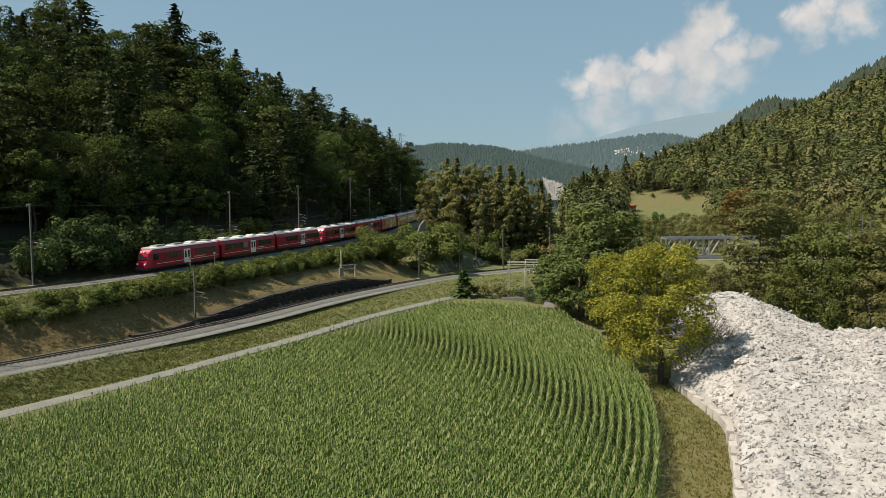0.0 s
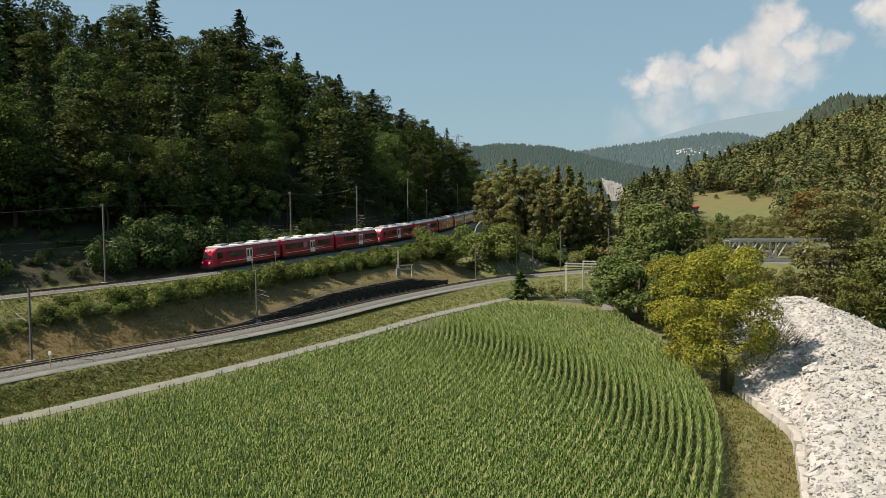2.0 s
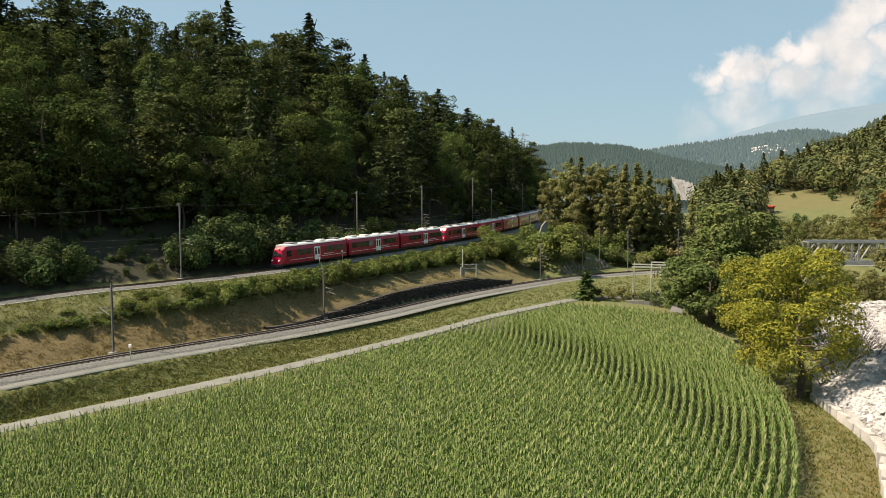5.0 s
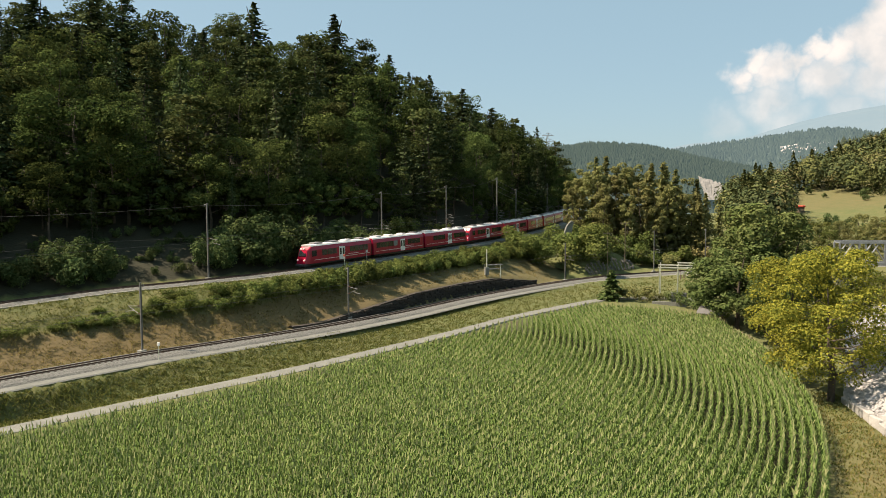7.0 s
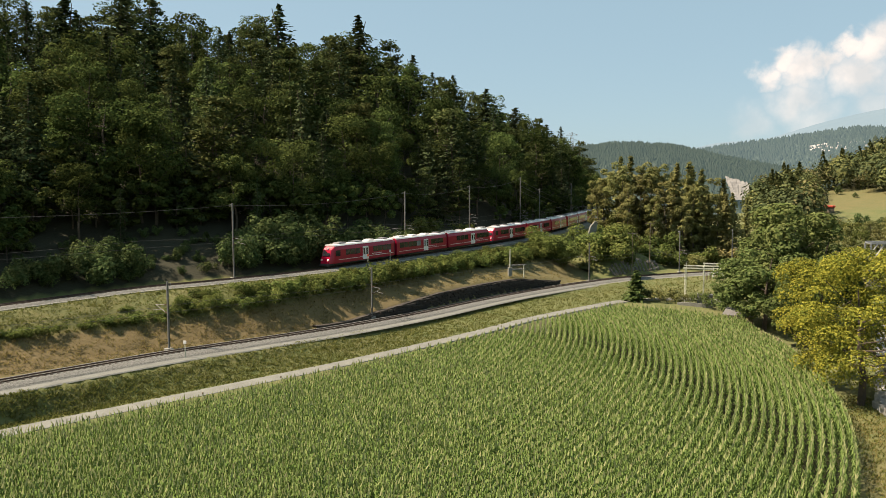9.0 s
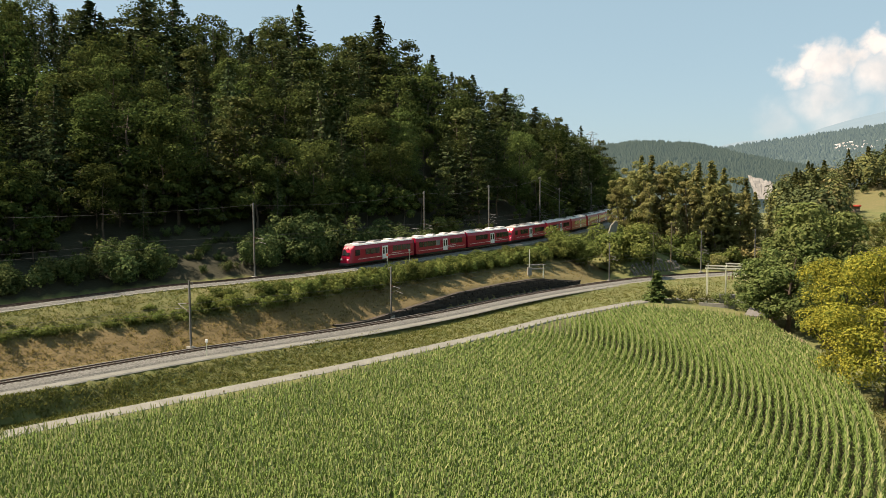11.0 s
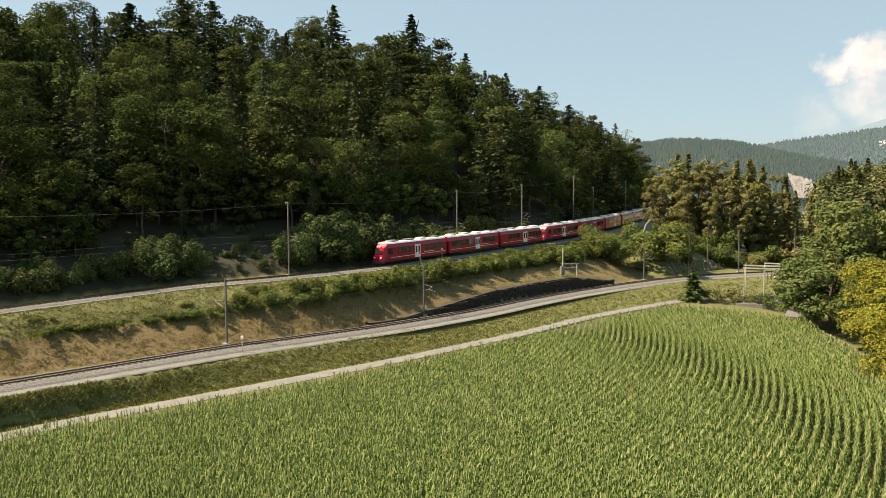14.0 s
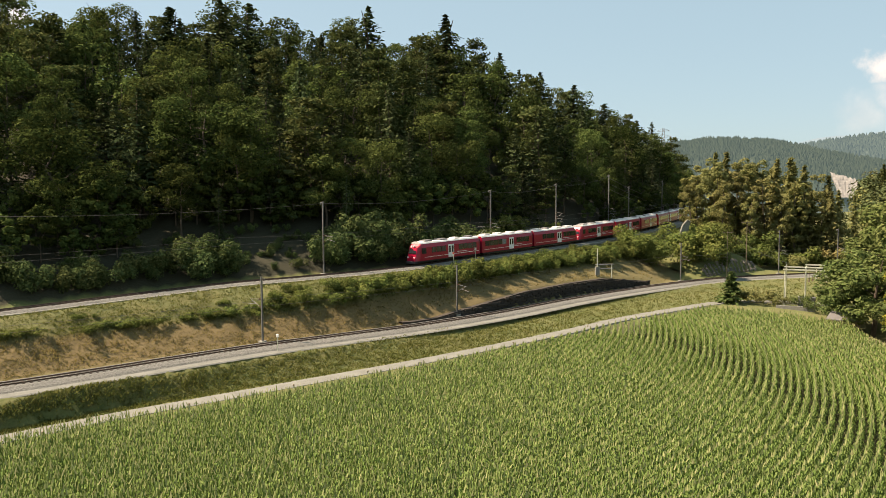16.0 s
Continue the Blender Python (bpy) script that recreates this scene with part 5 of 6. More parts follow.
grass = new("grass", quick_mesh("grass", v, np.arange(len(v)).reshape(-1, 4), [M_GRASS, M_DRYGRASS], np.tile(np.array(dryness, dtype=np.int32), 4)))
tagged(grass, "short grass, green on the verges and dry on the slope", "grass", kind="stuff")

# ---------------------------------------------------------------- rubble heap and block wall
def heap_height(az, r):
    """Height of the rubble above the plan's zero, or None outside of it."""
    inner = float(np.interp(az, [18.2, 18.75, 22.7, 23.4, 26, 40], [84, 82, 69, 53, 40, 36]))
    ridge = float(np.interp(az, [18.2, 19.25, 22.3, 24.3, 26.6, 29.1, 32.5, 40], [98, 105.6, 112.4, 108, 104.5, 100, 99.5, 99]))
    top = float(np.interp(az, [18.2, 19.25, 22.3, 24.3, 26.6, 29.1, 32.5, 40], [-15.5, -13.6, -13.1, -13.9, -15.1, -15.9, -15.8, -15.5]))
    foot = float(np.interp(az, [18.2, 22.7, 26, 40], [-20.6, -19.7, -19.6, -19.5]))
    if r < inner:
        return -22.0
    if r <= ridge:
        u = (r - inner) / (ridge - inner)
        return foot + (top - foot) * (u ** 1.15)
    return top - (r - ridge) * 0.55


v, f = [], []
azs, rs = np.arange(18.2, 40.01, 0.25), np.concatenate([np.arange(36, 128, 0.7)])
for az in azs:
    for r in rs:
        h = max(heap_height(az, r), -22.5)
        p = polar(az, r, EYE + h)
        if h > -21.9:
            p.z += noise.noise(p * 0.22) * 0.5 + noise.noise(p * 0.8) * 0.14 + abs(noise.noise(p * 2.1)) * 0.12
            p.x += noise.noise(p * 1.4) * 0.2
        v.append(p)
for i in range(len(azs) - 1):
    for j in range(len(rs) - 1):
        q = (i * len(rs) + j, i * len(rs) + j + 1, (i + 1) * len(rs) + j + 1, (i + 1) * len(rs) + j)
        if max(v[t].z for t in q) > EYE - 21.9:
            f.append(q)
heap = tagged(mesh_object("rubble_mound", v, f, M_RUBBLE), "large mound of white crushed rock behind a block wall", "rubble")
# loose stones
rock_meshes = []
for q in range(8):
    bm = bmesh.new()
    bmesh.ops.create_icosphere(bm, subdivisions=1, radius=0.5)
    sx, sy, sz = random.uniform(0.7, 1.5), random.uniform(0.5, 1.0), random.uniform(0.3, 0.7)
    for vert in bm.verts:
        vert.co = Vector((vert.co.x * sx, vert.co.y * sy, vert.co.z * sz)) * random.uniform(0.72, 1.2)
    me = bpy.data.meshes.new("rock")
    bm.to_mesh(me)
    bm.free()
    me.materials.append(M_ROCK)
    rock_meshes.append(me)
for q in range(7):
    bm = bmesh.new()
    box(bm, -0.9, 0.9, -0.3, 0.3, -0.09, 0.09)
    for vert in bm.verts:
        vert.co += Vector((random.uniform(-.3, .3), random.uniform(-.15, .15), random.uniform(-.06, .06)))
    me = bpy.data.meshes.new("slab")
    bm.to_mesh(me)
    bm.free()
    me.materials.append(M_ROCK)
    rock_meshes.append(me)


def heap_spot():
    while True:
        az = random.uniform(18.4, 36)
        r = math.sqrt(random.uniform(44 ** 2, 111 ** 2))
        h = heap_height(az, r)
        if h > -21.5:
            p = polar(az, r, EYE + h)
            p.z += noise.noise(p * 0.22) * 0.5 + noise.noise(p * 0.8) * 0.14 + abs(noise.noise(p * 2.1)) * 0.12
            return p


random.seed(91)
for q in range(280):
    me = random.choice(rock_meshes)
    s = random.uniform(0.4, 1.0)
    m = Matrix.LocRotScale(heap_spot(), Euler((random.uniform(-.7, .7), random.uniform(-.7, .7), random.uniform(0, 6.28))), (s, s, s))
    shared("rock", me, heap, m)
rng = np.random.default_rng(92)
corner = np.array([(-1, -1, -1), (1, -1, -1), (1, 1, -1), (-1, 1, -1), (-1, -1, 1), (1, -1, 1), (1, 1, 1), (-1, 1, 1)]) * 0.5
quad = np.array([(0, 1, 2, 3), (4, 7, 6, 5), (0, 4, 5, 1), (1, 5, 6, 2), (2, 6, 7, 3), (3, 7, 4, 0)])
vs, fs = [], []
for q in range(9000):
    p = np.array(heap_spot())
    s = rng.uniform(0.08, 0.30) * np.array([rng.uniform(0.8, 2.0), rng.uniform(0.6, 1.2), rng.uniform(0.4, 0.9)])
    rot = np.array(Euler(tuple(rng.uniform(-1.2, 1.2, 3))).to_matrix())
    vs.append(((corner + rng.uniform(-0.18, 0.18, (8, 3))) * s) @ rot.T + p)
    fs.append(quad + 8 * q)
tagged(mesh_object("rubble", np.vstack(vs), [tuple(int(t) for t in q) for q in np.vstack(fs)], M_ROCK, heap), kind="stuff")

block_wall = thing("block_wall", "row of large pale concrete blocks holding back the rubble", "wall")
bm = bmesh.new()
box(bm, -0.9, 0.9, -0.45, 0.45, 0, 1.3, 0.06)
block_me = bpy.data.meshes.new("block")
bm.to_mesh(block_me)
bm.free()
block_me.materials.append(M_BLOCK)
wall_line = smooth_curve([polar(18.6, 83.5), polar(20.6, 76), polar(22.5, 69), polar(23.1, 61), polar(23.5, 53), polar(24.2, 44), polar(25, 38)], 1.84)
wt = np.gradient(wall_line, axis=0)
for p, d in zip(wall_line, wt):
    a = math.atan2(d[1], d[0])
    low = np.interp(math.hypot(p[0], p[1]), [66, 80], [0.0, -0.45])
    shared("block", block_me, block_wall, Matrix.LocRotScale((p[0], p[1], ground_at(p[0], p[1]) - 0.1 + low + random.uniform(-.05, .05)), Euler((random.uniform(-.06, .06), random.uniform(-.04, .04), a + random.uniform(-.12, .12))), (random.uniform(0.85, 1.05), random.uniform(0.9, 1.2), random.uniform(0.85, 1.12))))
# the heap spills up to the wall: a low bank of fines
ribbon("dust_bank", np.array([(p[0], p[1], ground_at(p[0], p[1])) for p in wall_line]), [(0.35, 0.3), (0.6, 0.55), (1.0, 1.1), (2.2, 1.15), (4.5, 1.0), (7, 0.3)], M_RUBBLE, "bank of fine white dust behind the blocks", "rubble", kind="stuff")

# ---------------------------------------------------------------- masts and wires
def mast(az, r, top_el, label, arms=(), wood=False, side=-1, base_up=0.0, width=0.075):
    """Overhead-line mast with concrete foot and bracket; side turns the bracket to the track."""
    p = on_ground(az, r, base_up)
    height = EYE + top_el * r - p.z
    t = thing("catenary_mast" if not wood else "wooden_pole", label, "mast", "railway masts", at=Matrix.LocRotScale(p, Euler((0, 0, radians(-az + 35))), None))
    bm = bmesh.new()
    if wood:
        rod(bm, (0, 0, -0.3), (0, 0, height), width * 1.2, width * 0.8, 8)
        part("pole", bm, M_WOODPOLE, t)
        bm = bmesh.new()
        box(bm, -1.3, 1.3, -0.06, 0.06, height - 0.35, height - 0.22)
        part("crossbar", bm, M_WOODPOLE, t)
        for x in (-1.1, 0, 1.1):
            bm = bmesh.new()
            rod(bm, (x, 0, height - 0.22), (x, 0, height + 0.05), 0.06, 0.04, 6)
            part("insulator", bm, M_INSULATOR, t)
        return t
    for x in (-width, width):
        box(bm, x - 0.02, x + 0.02, -0.09, 0.09, -0.2, height)
    box(bm, -width, width, -0.015, 0.015, -0.2, height)
    part("post", bm, M_STEEL, t)
    bm = bmesh.new()
    box(bm, -0.4, 0.4, -0.4, 0.4, -0.5, 0.45, 0.05)
    part("foundation", bm, M_CONCRETE, t)
    for z in arms:
        bm = bmesh.new()
        rod(bm, (0, 0, z + 0.9), (0, side * 2.2, z + 0.75), 0.035, 0.035, 5)
        rod(bm, (0, 0, z - 0.2), (0, side * 2.4, z + 0.78), 0.035, 0.035, 5)
        rod(bm, (0, side * 1.2, z + 0.28), (0, side * 3.0, z + 0.05), 0.03, 0.03, 5)
        br = part("bracket", bm, M_STEEL, t)
        bm = bmesh.new()
        rod(bm, (0, side * 0.12, z + 0.9), (0, side * 0.55, z + 0.87), 0.085, 0.085, 7)
        part("insulator", bm, M_INSULATOR, br)
        bm = bmesh.new()
        rod(bm, (0, side * 0.12, z - 0.14), (0, side * 0.5, z + 0.02), 0.085, 0.085, 7)
        part("insulator", bm, M_INSULATOR, br)
    bm = bmesh.new()
    rod(bm, (0, 0, height - 0.25), (0, side * -0.6, height - 0.15), 0.03, 0.03, 5)
    rod(bm, (0, side * -0.6, height - 0.15), (0, side * -0.6, height - 0.5), 0.05, 0.05, 6)
    part("feeder_arm", bm, M_STEEL, t)
    return t


UP_MASTS = [(-44.5, 0.004), (-30.45, 0.0017), (-16.87, 0.0176), (-11.6, 0.0258), (-7.48, 0.0368), (-5.94, 0.021), (-3.44, 0.0282)]
for az, el in UP_MASTS[1:]:
    ur = float(by_bearing(upper_line, az)[0])
    k = float(np.interp(az, [-35, -20, -8, -2], [1.08, 1.15, 1.35, 1.6]))
    arms = (5.2, 6.4) if az in (-7.48, -11.6) else (5.4,)
    mast(az, ur + 3.1 * k, el, "tall grey steel overhead-line mast beside the upper track", arms)
for az, r, el, up in [(-35.35, 88.2, -0.102, 0), (-1.96, 152.5, -0.0558, 0), (4.91, 172.5, -0.0376, 0), (8.68, 181, -0.0345, 0)]:
    mast(az, r, el, "grey steel overhead-line mast beside the lower track", (4.7,), base_up=up, side=1 if az < -30 else -1)
mast(-19.62, 104.5, -0.0895, "short grey overhead-line mast above the dark wall", (4.0,), side=-1)
mast(1.36, 163, -0.0399, "weathered wooden pole with crossbar by the track", wood=True)
mast(2.7, 172, -0.026, "weathered wooden pole in the grove", wood=True)
for az, el in [(28.9, -0.018), (30.1, -0.014), (30.9, -0.017), (31.4, -0.019)]:
    mast(az, 185, el, "grey steel mast beyond the riverside trees", ())


def wire(points, sag, r=0.018, label="", parent=None):
    """Cables hung between points, sagging between each pair."""
    pts = []
    for a, b in zip(points, points[1:]):
        a, b = Vector(a), Vector(b)
        for q in range(10):
            u = q / 10
            c = a.lerp(b, u)
            c.z -= sag * 4 * u * (1 - u)
            pts.append(c)
    pts.append(Vector(points[-1]))
    verts, faces = [], []
    for i, p in enumerate(pts):
        d = (pts[min(i + 1, len(pts) - 1)] - pts[max(i - 1, 0)]).normalized()
        s = d.cross(Vector((0, 0, 1))).normalized()
        u = s.cross(d)
        for c in range(3):
            a = c * 2.094
            verts.append(p + s * math.cos(a) * r + u * math.sin(a) * r)
    for i in range(len(pts) - 1):
        for c in range(3):
            faces.append((i * 3 + c, i * 3 + (c + 1) % 3, (i + 1) * 3 + (c + 1) % 3, (i + 1) * 3 + c))
    ob = mesh_object("overhead_wire", verts, faces, M_WIRE)
    return tagged(ob, label, "wire", "overhead wires")


tops = []
for az, el in UP_MASTS:
    r = float(by_bearing(upper_line, az)[0]) + 4.0
    tops.append(polar(az, r, EYE + el * r - 0.3))
tops[0] = polar(-60, 98, EYE - 1.2)
wire([tops[0]] + tops[1:5], 0.8, 0.022, "thin dark feeder cable between the tall masts")
for dz in (0.0, -1.3, -2.6):
    wire([tops[4] + Vector((0, 0, dz - 0.4)), polar(-2.6, 240, EYE - 1.2 + dz)], 0.6, 0.055, "dark cable running down to the grove")
for off, line, sag in ((5.3, upper_line, 0), (6.3, upper_line, 0), (4.7, lower_line, 0), (5.6, lower_line, 0)):
    lo, hi = (along(line, -60), along(line, -2.5 if line is upper_line else 8))
    wire([Vector(line[i]) + Vector((0, 0, off)) for i in range(lo, hi, 27)], 0.35 if off in (6.3, 5.6) else 0.05, 0.014, "thin contact wire above the track")
wire([polar(1.36, 163, EYE - 6.6), polar(5.6, 134, EYE - 10.7)], 0.8, 0.018, "thin cable from the pole to the switchyard")


# small posts and signals along the tracks
def marker_post(az, r, height, label, head=M_WHITE, size=0.16):
    t = thing("marker_post", label, "post", "track posts", at=Matrix.Translation(on_ground(az, r)))
    bm = bmesh.new()
    rod(bm, (0, 0, -0.2), (0, 0, height), 0.05, 0.05, 6)
    part("post", bm, M_PALEPOLE, t)
    bm = bmesh.new()
    box(bm, -size, size, -0.06, 0.06, height - 0.05, height + size * 2, 0.02)
    part("head", bm, head, t)
    return t


marker_post(-34.2, 83.6, 1.7, "small white-headed post beside the lower track")
marker_post(-18.1, 123.5, 1.9, "small pale post on the kerb of the upper track")
marker_post(-19.9, 117.2, 1.9, "small post with red head beside the upper track", M_REDTILE)
marker_post(-22.7, 81.6, 0.2, "low pale marker stone beside the farm track", M_CONCRETE, 0.22)
for az in (-51.0, -46.5, -41, -33, -27, -15, -9):
    marker_post(az, float(by_bearing(path_line, az)[0]) - 2.0, 0.55, "short weathered stake beside the farm track", M_WOODPOLE, 0.08)

# signal frame above the dark wall: two posts with a raised cabinet frame
t = thing("signal_frame", "pale steel signal frame above the dark wall", "signal", at=Matrix.LocRotScale(on_ground(-8.3, 135.5), Euler((0, 0, radians(35))), (1.15, 1.15, 1.15)))
for x in (0.0, 2.6):
    bm = bmesh.new()
    rod(bm, (x, 0, -0.3), (x, 0, 4.6 if x == 0 else 1.9), 0.10, 0.08, 6)
    part("post", bm, M_PALEPOLE, t)
bm = bmesh.new()
for z in (1.2, 1.9):
    rod(bm, (0, 0, z), (3.0, 0, z), 0.05, 0.05, 5)
    rod(bm, (0, 0.8, z), (3.0, 0.8, z), 0.05, 0.05, 5)
for x in (0, 1.0, 2.0, 3.0):
    rod(bm, (x, 0, 1.9), (x, 0.8, 1.9), 0.04, 0.04, 5)
part("platform", bm, M_STEEL, t)
bm = bmesh.new()
box(bm, -0.35, 0.35, -0.2, 0.2, 0.2, 1.6, 0.03)
part("cabinet", bm, M_CONCRETE, t)

# ---------------------------------------------------------------- switchyard at the field corner
yard = thing("switchyard_frame", "pale green steel switchyard frame with insulators", "switchyard", at=Matrix.LocRotScale(on_ground(6.6, 136), Euler((0, 0, radians(-8))), None))
for x in (-3.0, 0.2, 6.4):
    for y in (0.0, 4.5):
        bm = bmesh.new()
        rod(bm, (x, y, -0.3), (x, y, 6.6 + (0.6 if y else 0)), 0.085, 0.085, 6)
        part("column", bm, M_PALEPOLE, yard)
for y, z in ((0.0, 6.6), (4.5, 7.2), (2.2, 6.9)):
    bm = bmesh.new()
    box(bm, -3.3 if y < 4 else 0.0, 7.4, y - 0.10, y + 0.10, z - 0.11, z + 0.11)
    part("beam", bm, M_PALEPOLE, yard)
for x in (0.2, 6.4):
    bm = bmesh.new()
    box(bm, x - 0.08, x + 0.08, 0, 4.5, 6.75, 6.95)
    part("cross_beam", bm, M_PALEPOLE, yard)
random.seed(99)
for q, x in enumerate(np.arange(0.2, 6.6, 0.55)):
    bm = bmesh.new()
    y, z0 = random.uniform(0.4, 4.0), random.uniform(4.3, 5.2)
    for z in (0.0, 0.2, 0.4, 0.6):
        rod(bm, (x, y, z0 + z), (x, y, z0 + z + 0.12), 0.15, 0.09, 7)
    rod(bm, (x, y, z0 - 0.2), (x, y, 6.7), 0.035, 0.035, 5)
    part("insulator", bm, M_INSULATOR if q % 3 else M_WHITE, yard)
for x in (-0.4, 1.4):
    bm = bmesh.new()
    box(bm, x - 0.45, x + 0.45, 0.2, 1.2, -0.1, 1.9, 0.04)
    part("transformer", bm, M_STEEL, yard)
bm = bmesh.new()
box(bm, -2.5, 3.5, -1.6, -1.3, -0.3, 0.55, 0.03)
t = tagged(new("low_wall", bpy.data.meshes.new("low_wall")), "low pale concrete wall round the switchyard", "wall")
bm.to_mesh(t.data)
bm.free()
t.data.materials.append(M_CONCRETE)
t.matrix_basis = Matrix.LocRotScale(on_ground(5.9, 135), Euler((0, 0, radians(-8))), None)

# small shed and a heap of sand under the trees
t = thing("shed", "small shed with grey sheet roof under the trees", "shed", at=Matrix.LocRotScale(on_ground(9.3, 121.5), Euler((0, 0, radians(-20))), None))
bm = bmesh.new()
box(bm, -1.8, 1.8, -1.3, 1.3, -0.2, 2.0, 0.02)
part("wall", bm, M_WOODPOLE, t)
bm = bmesh.new()
vv = [bm.verts.new(p) for p in ((-2.3, -1.8, 1.95), (2.3, -1.8, 1.95), (2.3, 1.7, 2.75), (-2.3, 1.7, 2.75), (-2.3, -1.8, 2.07), (2.3, -1.8, 2.07), (2.3, 1.7, 2.87), (-2.3, 1.7, 2.87))]
for q in ((0, 3, 2, 1), (4, 5, 6, 7), (0, 1, 5, 4), (1, 2, 6, 5), (2, 3, 7, 6), (3, 0, 4, 7)):
    bm.faces.new([vv[i] for i in q])
part("roof", bm, M_SHEET, t)
v, f = [], []
for i in range(9):
    for j in range(20):
        u, a = i / 8, j * 2 * math.pi / 20
        rr = 2.6 * u * (1 + 0.12 * noise.noise(Vector((math.cos(a), math.sin(a), 2))))
        v.append((rr * math.cos(a) * 1.3, rr * math.sin(a), 1.5 * (1 - u ** 1.4) + 0.08 * noise.noise(Vector((rr * math.cos(a), rr * math.sin(a), 0))) - 0.15))
for i in range(8):
    for j in range(20):
        f.append((i * 20 + j, (i + 1) * 20 + j, (i + 1) * 20 + (j + 1) % 20, i * 20 + (j + 1) % 20))
sand = tagged(mesh_object("sand_heap", v, f, M_SAND, smooth=True), "low heap of tan sand under the trees", "heap")
sand.matrix_basis = Matrix.Translation(on_ground(10.7, 115))

# stone-faced knoll beside the lower track
knoll_line = smooth_curve([polar(-0.4, 160), polar(0.9, 165.5), polar(2.4, 171), polar(4.4, 177)], 1.2)
v, f = [], []
kl = sides_of(knoll_line)
for i, (p, nn) in enumerate(zip(knoll_line, kl)):
    u = i / (len(knoll_line) - 1)
    hh = 3.7 * math.sin(math.pi * u) ** 0.7 + 0.05
    for off, z in ((0.0, 0), (0.8, hh * 0.45), (1.7, hh * 0.72), (4.0, hh), (9.0, hh), (14, 0)):
        v.append((p[0] + nn[0] * off, p[1] + nn[1] * off, ground_at(p[0] + nn[0] * off, p[1] + nn[1] * off) - 0.15 + z + 0.15 * noise.noise(Vector((p[0], p[1], off)))))
for i in range(len(knoll_line) - 1):
    for j in range(5):
        f.append((i * 6 + j, i * 6 + j + 1, (i + 1) * 6 + j + 1, (i + 1) * 6 + j))
knoll = tagged(mesh_object("knoll", v, f, M_GROUND), "small grassy knoll faced with rough stones", "bank", kind="structure")
random.seed(101)
bank_rocks = []
for q in range(5):
    bm = bmesh.new()
    bmesh.ops.create_icosphere(bm, subdivisions=1, radius=0.5)
    for vert in bm.verts:
        vert.co = Vector((vert.co.x * 1.2, vert.co.y * 0.9, vert.co.z * 0.8)) * random.uniform(0.75, 1.2)
    me = bpy.data.meshes.new("boulder")
    bm.to_mesh(me)
    bm.free()
    me.materials.append(M_BANKSTONE)
    bank_rocks.append(me)
for q in range(170):
    i = random.randrange(2, len(knoll_line) - 3)
    u = i / (len(knoll_line) - 1)
    hh = 3.7 * math.sin(math.pi * u) ** 0.7
    w = random.random()
    p, nn = knoll_line[i], kl[i]
    off = 1.7 * w
    shared("boulder", random.choice(bank_rocks), knoll, Matrix.LocRotScale((p[0] + nn[0] * off, p[1] + nn[1] * off, ground_at(p[0] + nn[0] * off, p[1] + nn[1] * off) - 0.1 + hh * 0.72 * w), Euler((random.uniform(0, 3), random.uniform(0, 3), random.uniform(0, 6))), Vector((1, 1, 1)) * random.uniform(0.6, 1.1)))

# pale concrete portal wall behind the bushes
t = thing("portal_wall", "pale concrete wall with sloped coping between the bushes", "wall", at=Matrix.LocRotScale(polar(-1.9, 170, EYE - 6.6), Euler((0, 0, radians(25))), None))
bm = bmesh.new()
pts = [(-1.0, 0), (1.0, 0), (1.7, 3.9), (1.0, 4.3), (0.0, 3.2)]
lo = [bm.verts.new((x, -0.3, z - 2)) for x, z in pts]
hi = [bm.verts.new((x, 0.3, z - 2)) for x, z in pts]
bm.faces.new(lo)
bm.faces.new(hi[::-1])
for i in range(5):
    bm.faces.new((lo[i], hi[i], hi[(i + 1) % 5], lo[(i + 1) % 5]))
part("wall_body", bm, M_CONCRETE, t)
bm = bmesh.new()
rod(bm, (1.7, -0.4, 1.95), (1.0, -0.4, 2.35), 0.14, 0.14, 4)
rod(bm, (1.0, -0.4, 2.35), (0.0, -0.4, 1.25), 0.14, 0.14, 4)
part("coping", bm, M_CONCRETE, t)

# ---------------------------------------------------------------- truss bridge over the river
bridge = thing("truss_bridge", "grey steel truss railway bridge over the river", "bridge")
b0, b1 = polar(17.5, 168, EYE - 12.6), polar(26.5, 178, EYE - 12.4)
ax = (b1 - b0)
length = ax.length
bridge.matrix_basis = Matrix.LocRotScale(b0, ax.to_track_quat("X", "Z"), None)
bays = 6
bl = length / bays
for y in (-1.9, 1.9):
    for z, w in ((0.0, 0.28), (4.4, 0.26)):
        bm = bmesh.new()
        box(bm, 0, length, y - 0.2, y + 0.2, z - w, z + w)
        part("bottom_chord" if z == 0 else "top_chord", bm, M_BRIDGE, bridge)
    for q in range(bays + 1):
        bm = bmesh.new()
        box(bm, q * bl - 0.16, q * bl + 0.16, y - 0.15, y + 0.15, 0.2, 4.2)
        part("upright", bm, M_BRIDGE, bridge)
    for q in range(bays):
        bm = bmesh.new()
        rod(bm, (q * bl, y, 0.1), ((q + 0.5) * bl, y, 4.2), 0.15, 0.15, 4)
        rod(bm, ((q + 0.5) * bl, y, 4.2), ((q + 1) * bl, y, 0.1), 0.11, 0.11, 4)
        part("diagonal", bm, M_BRIDGE, bridge)
bm = bmesh.new()
box(bm, 0, length, -1.7, 1.7, -0.35, -0.05)
part("deck", bm, M_UNDER, bridge)
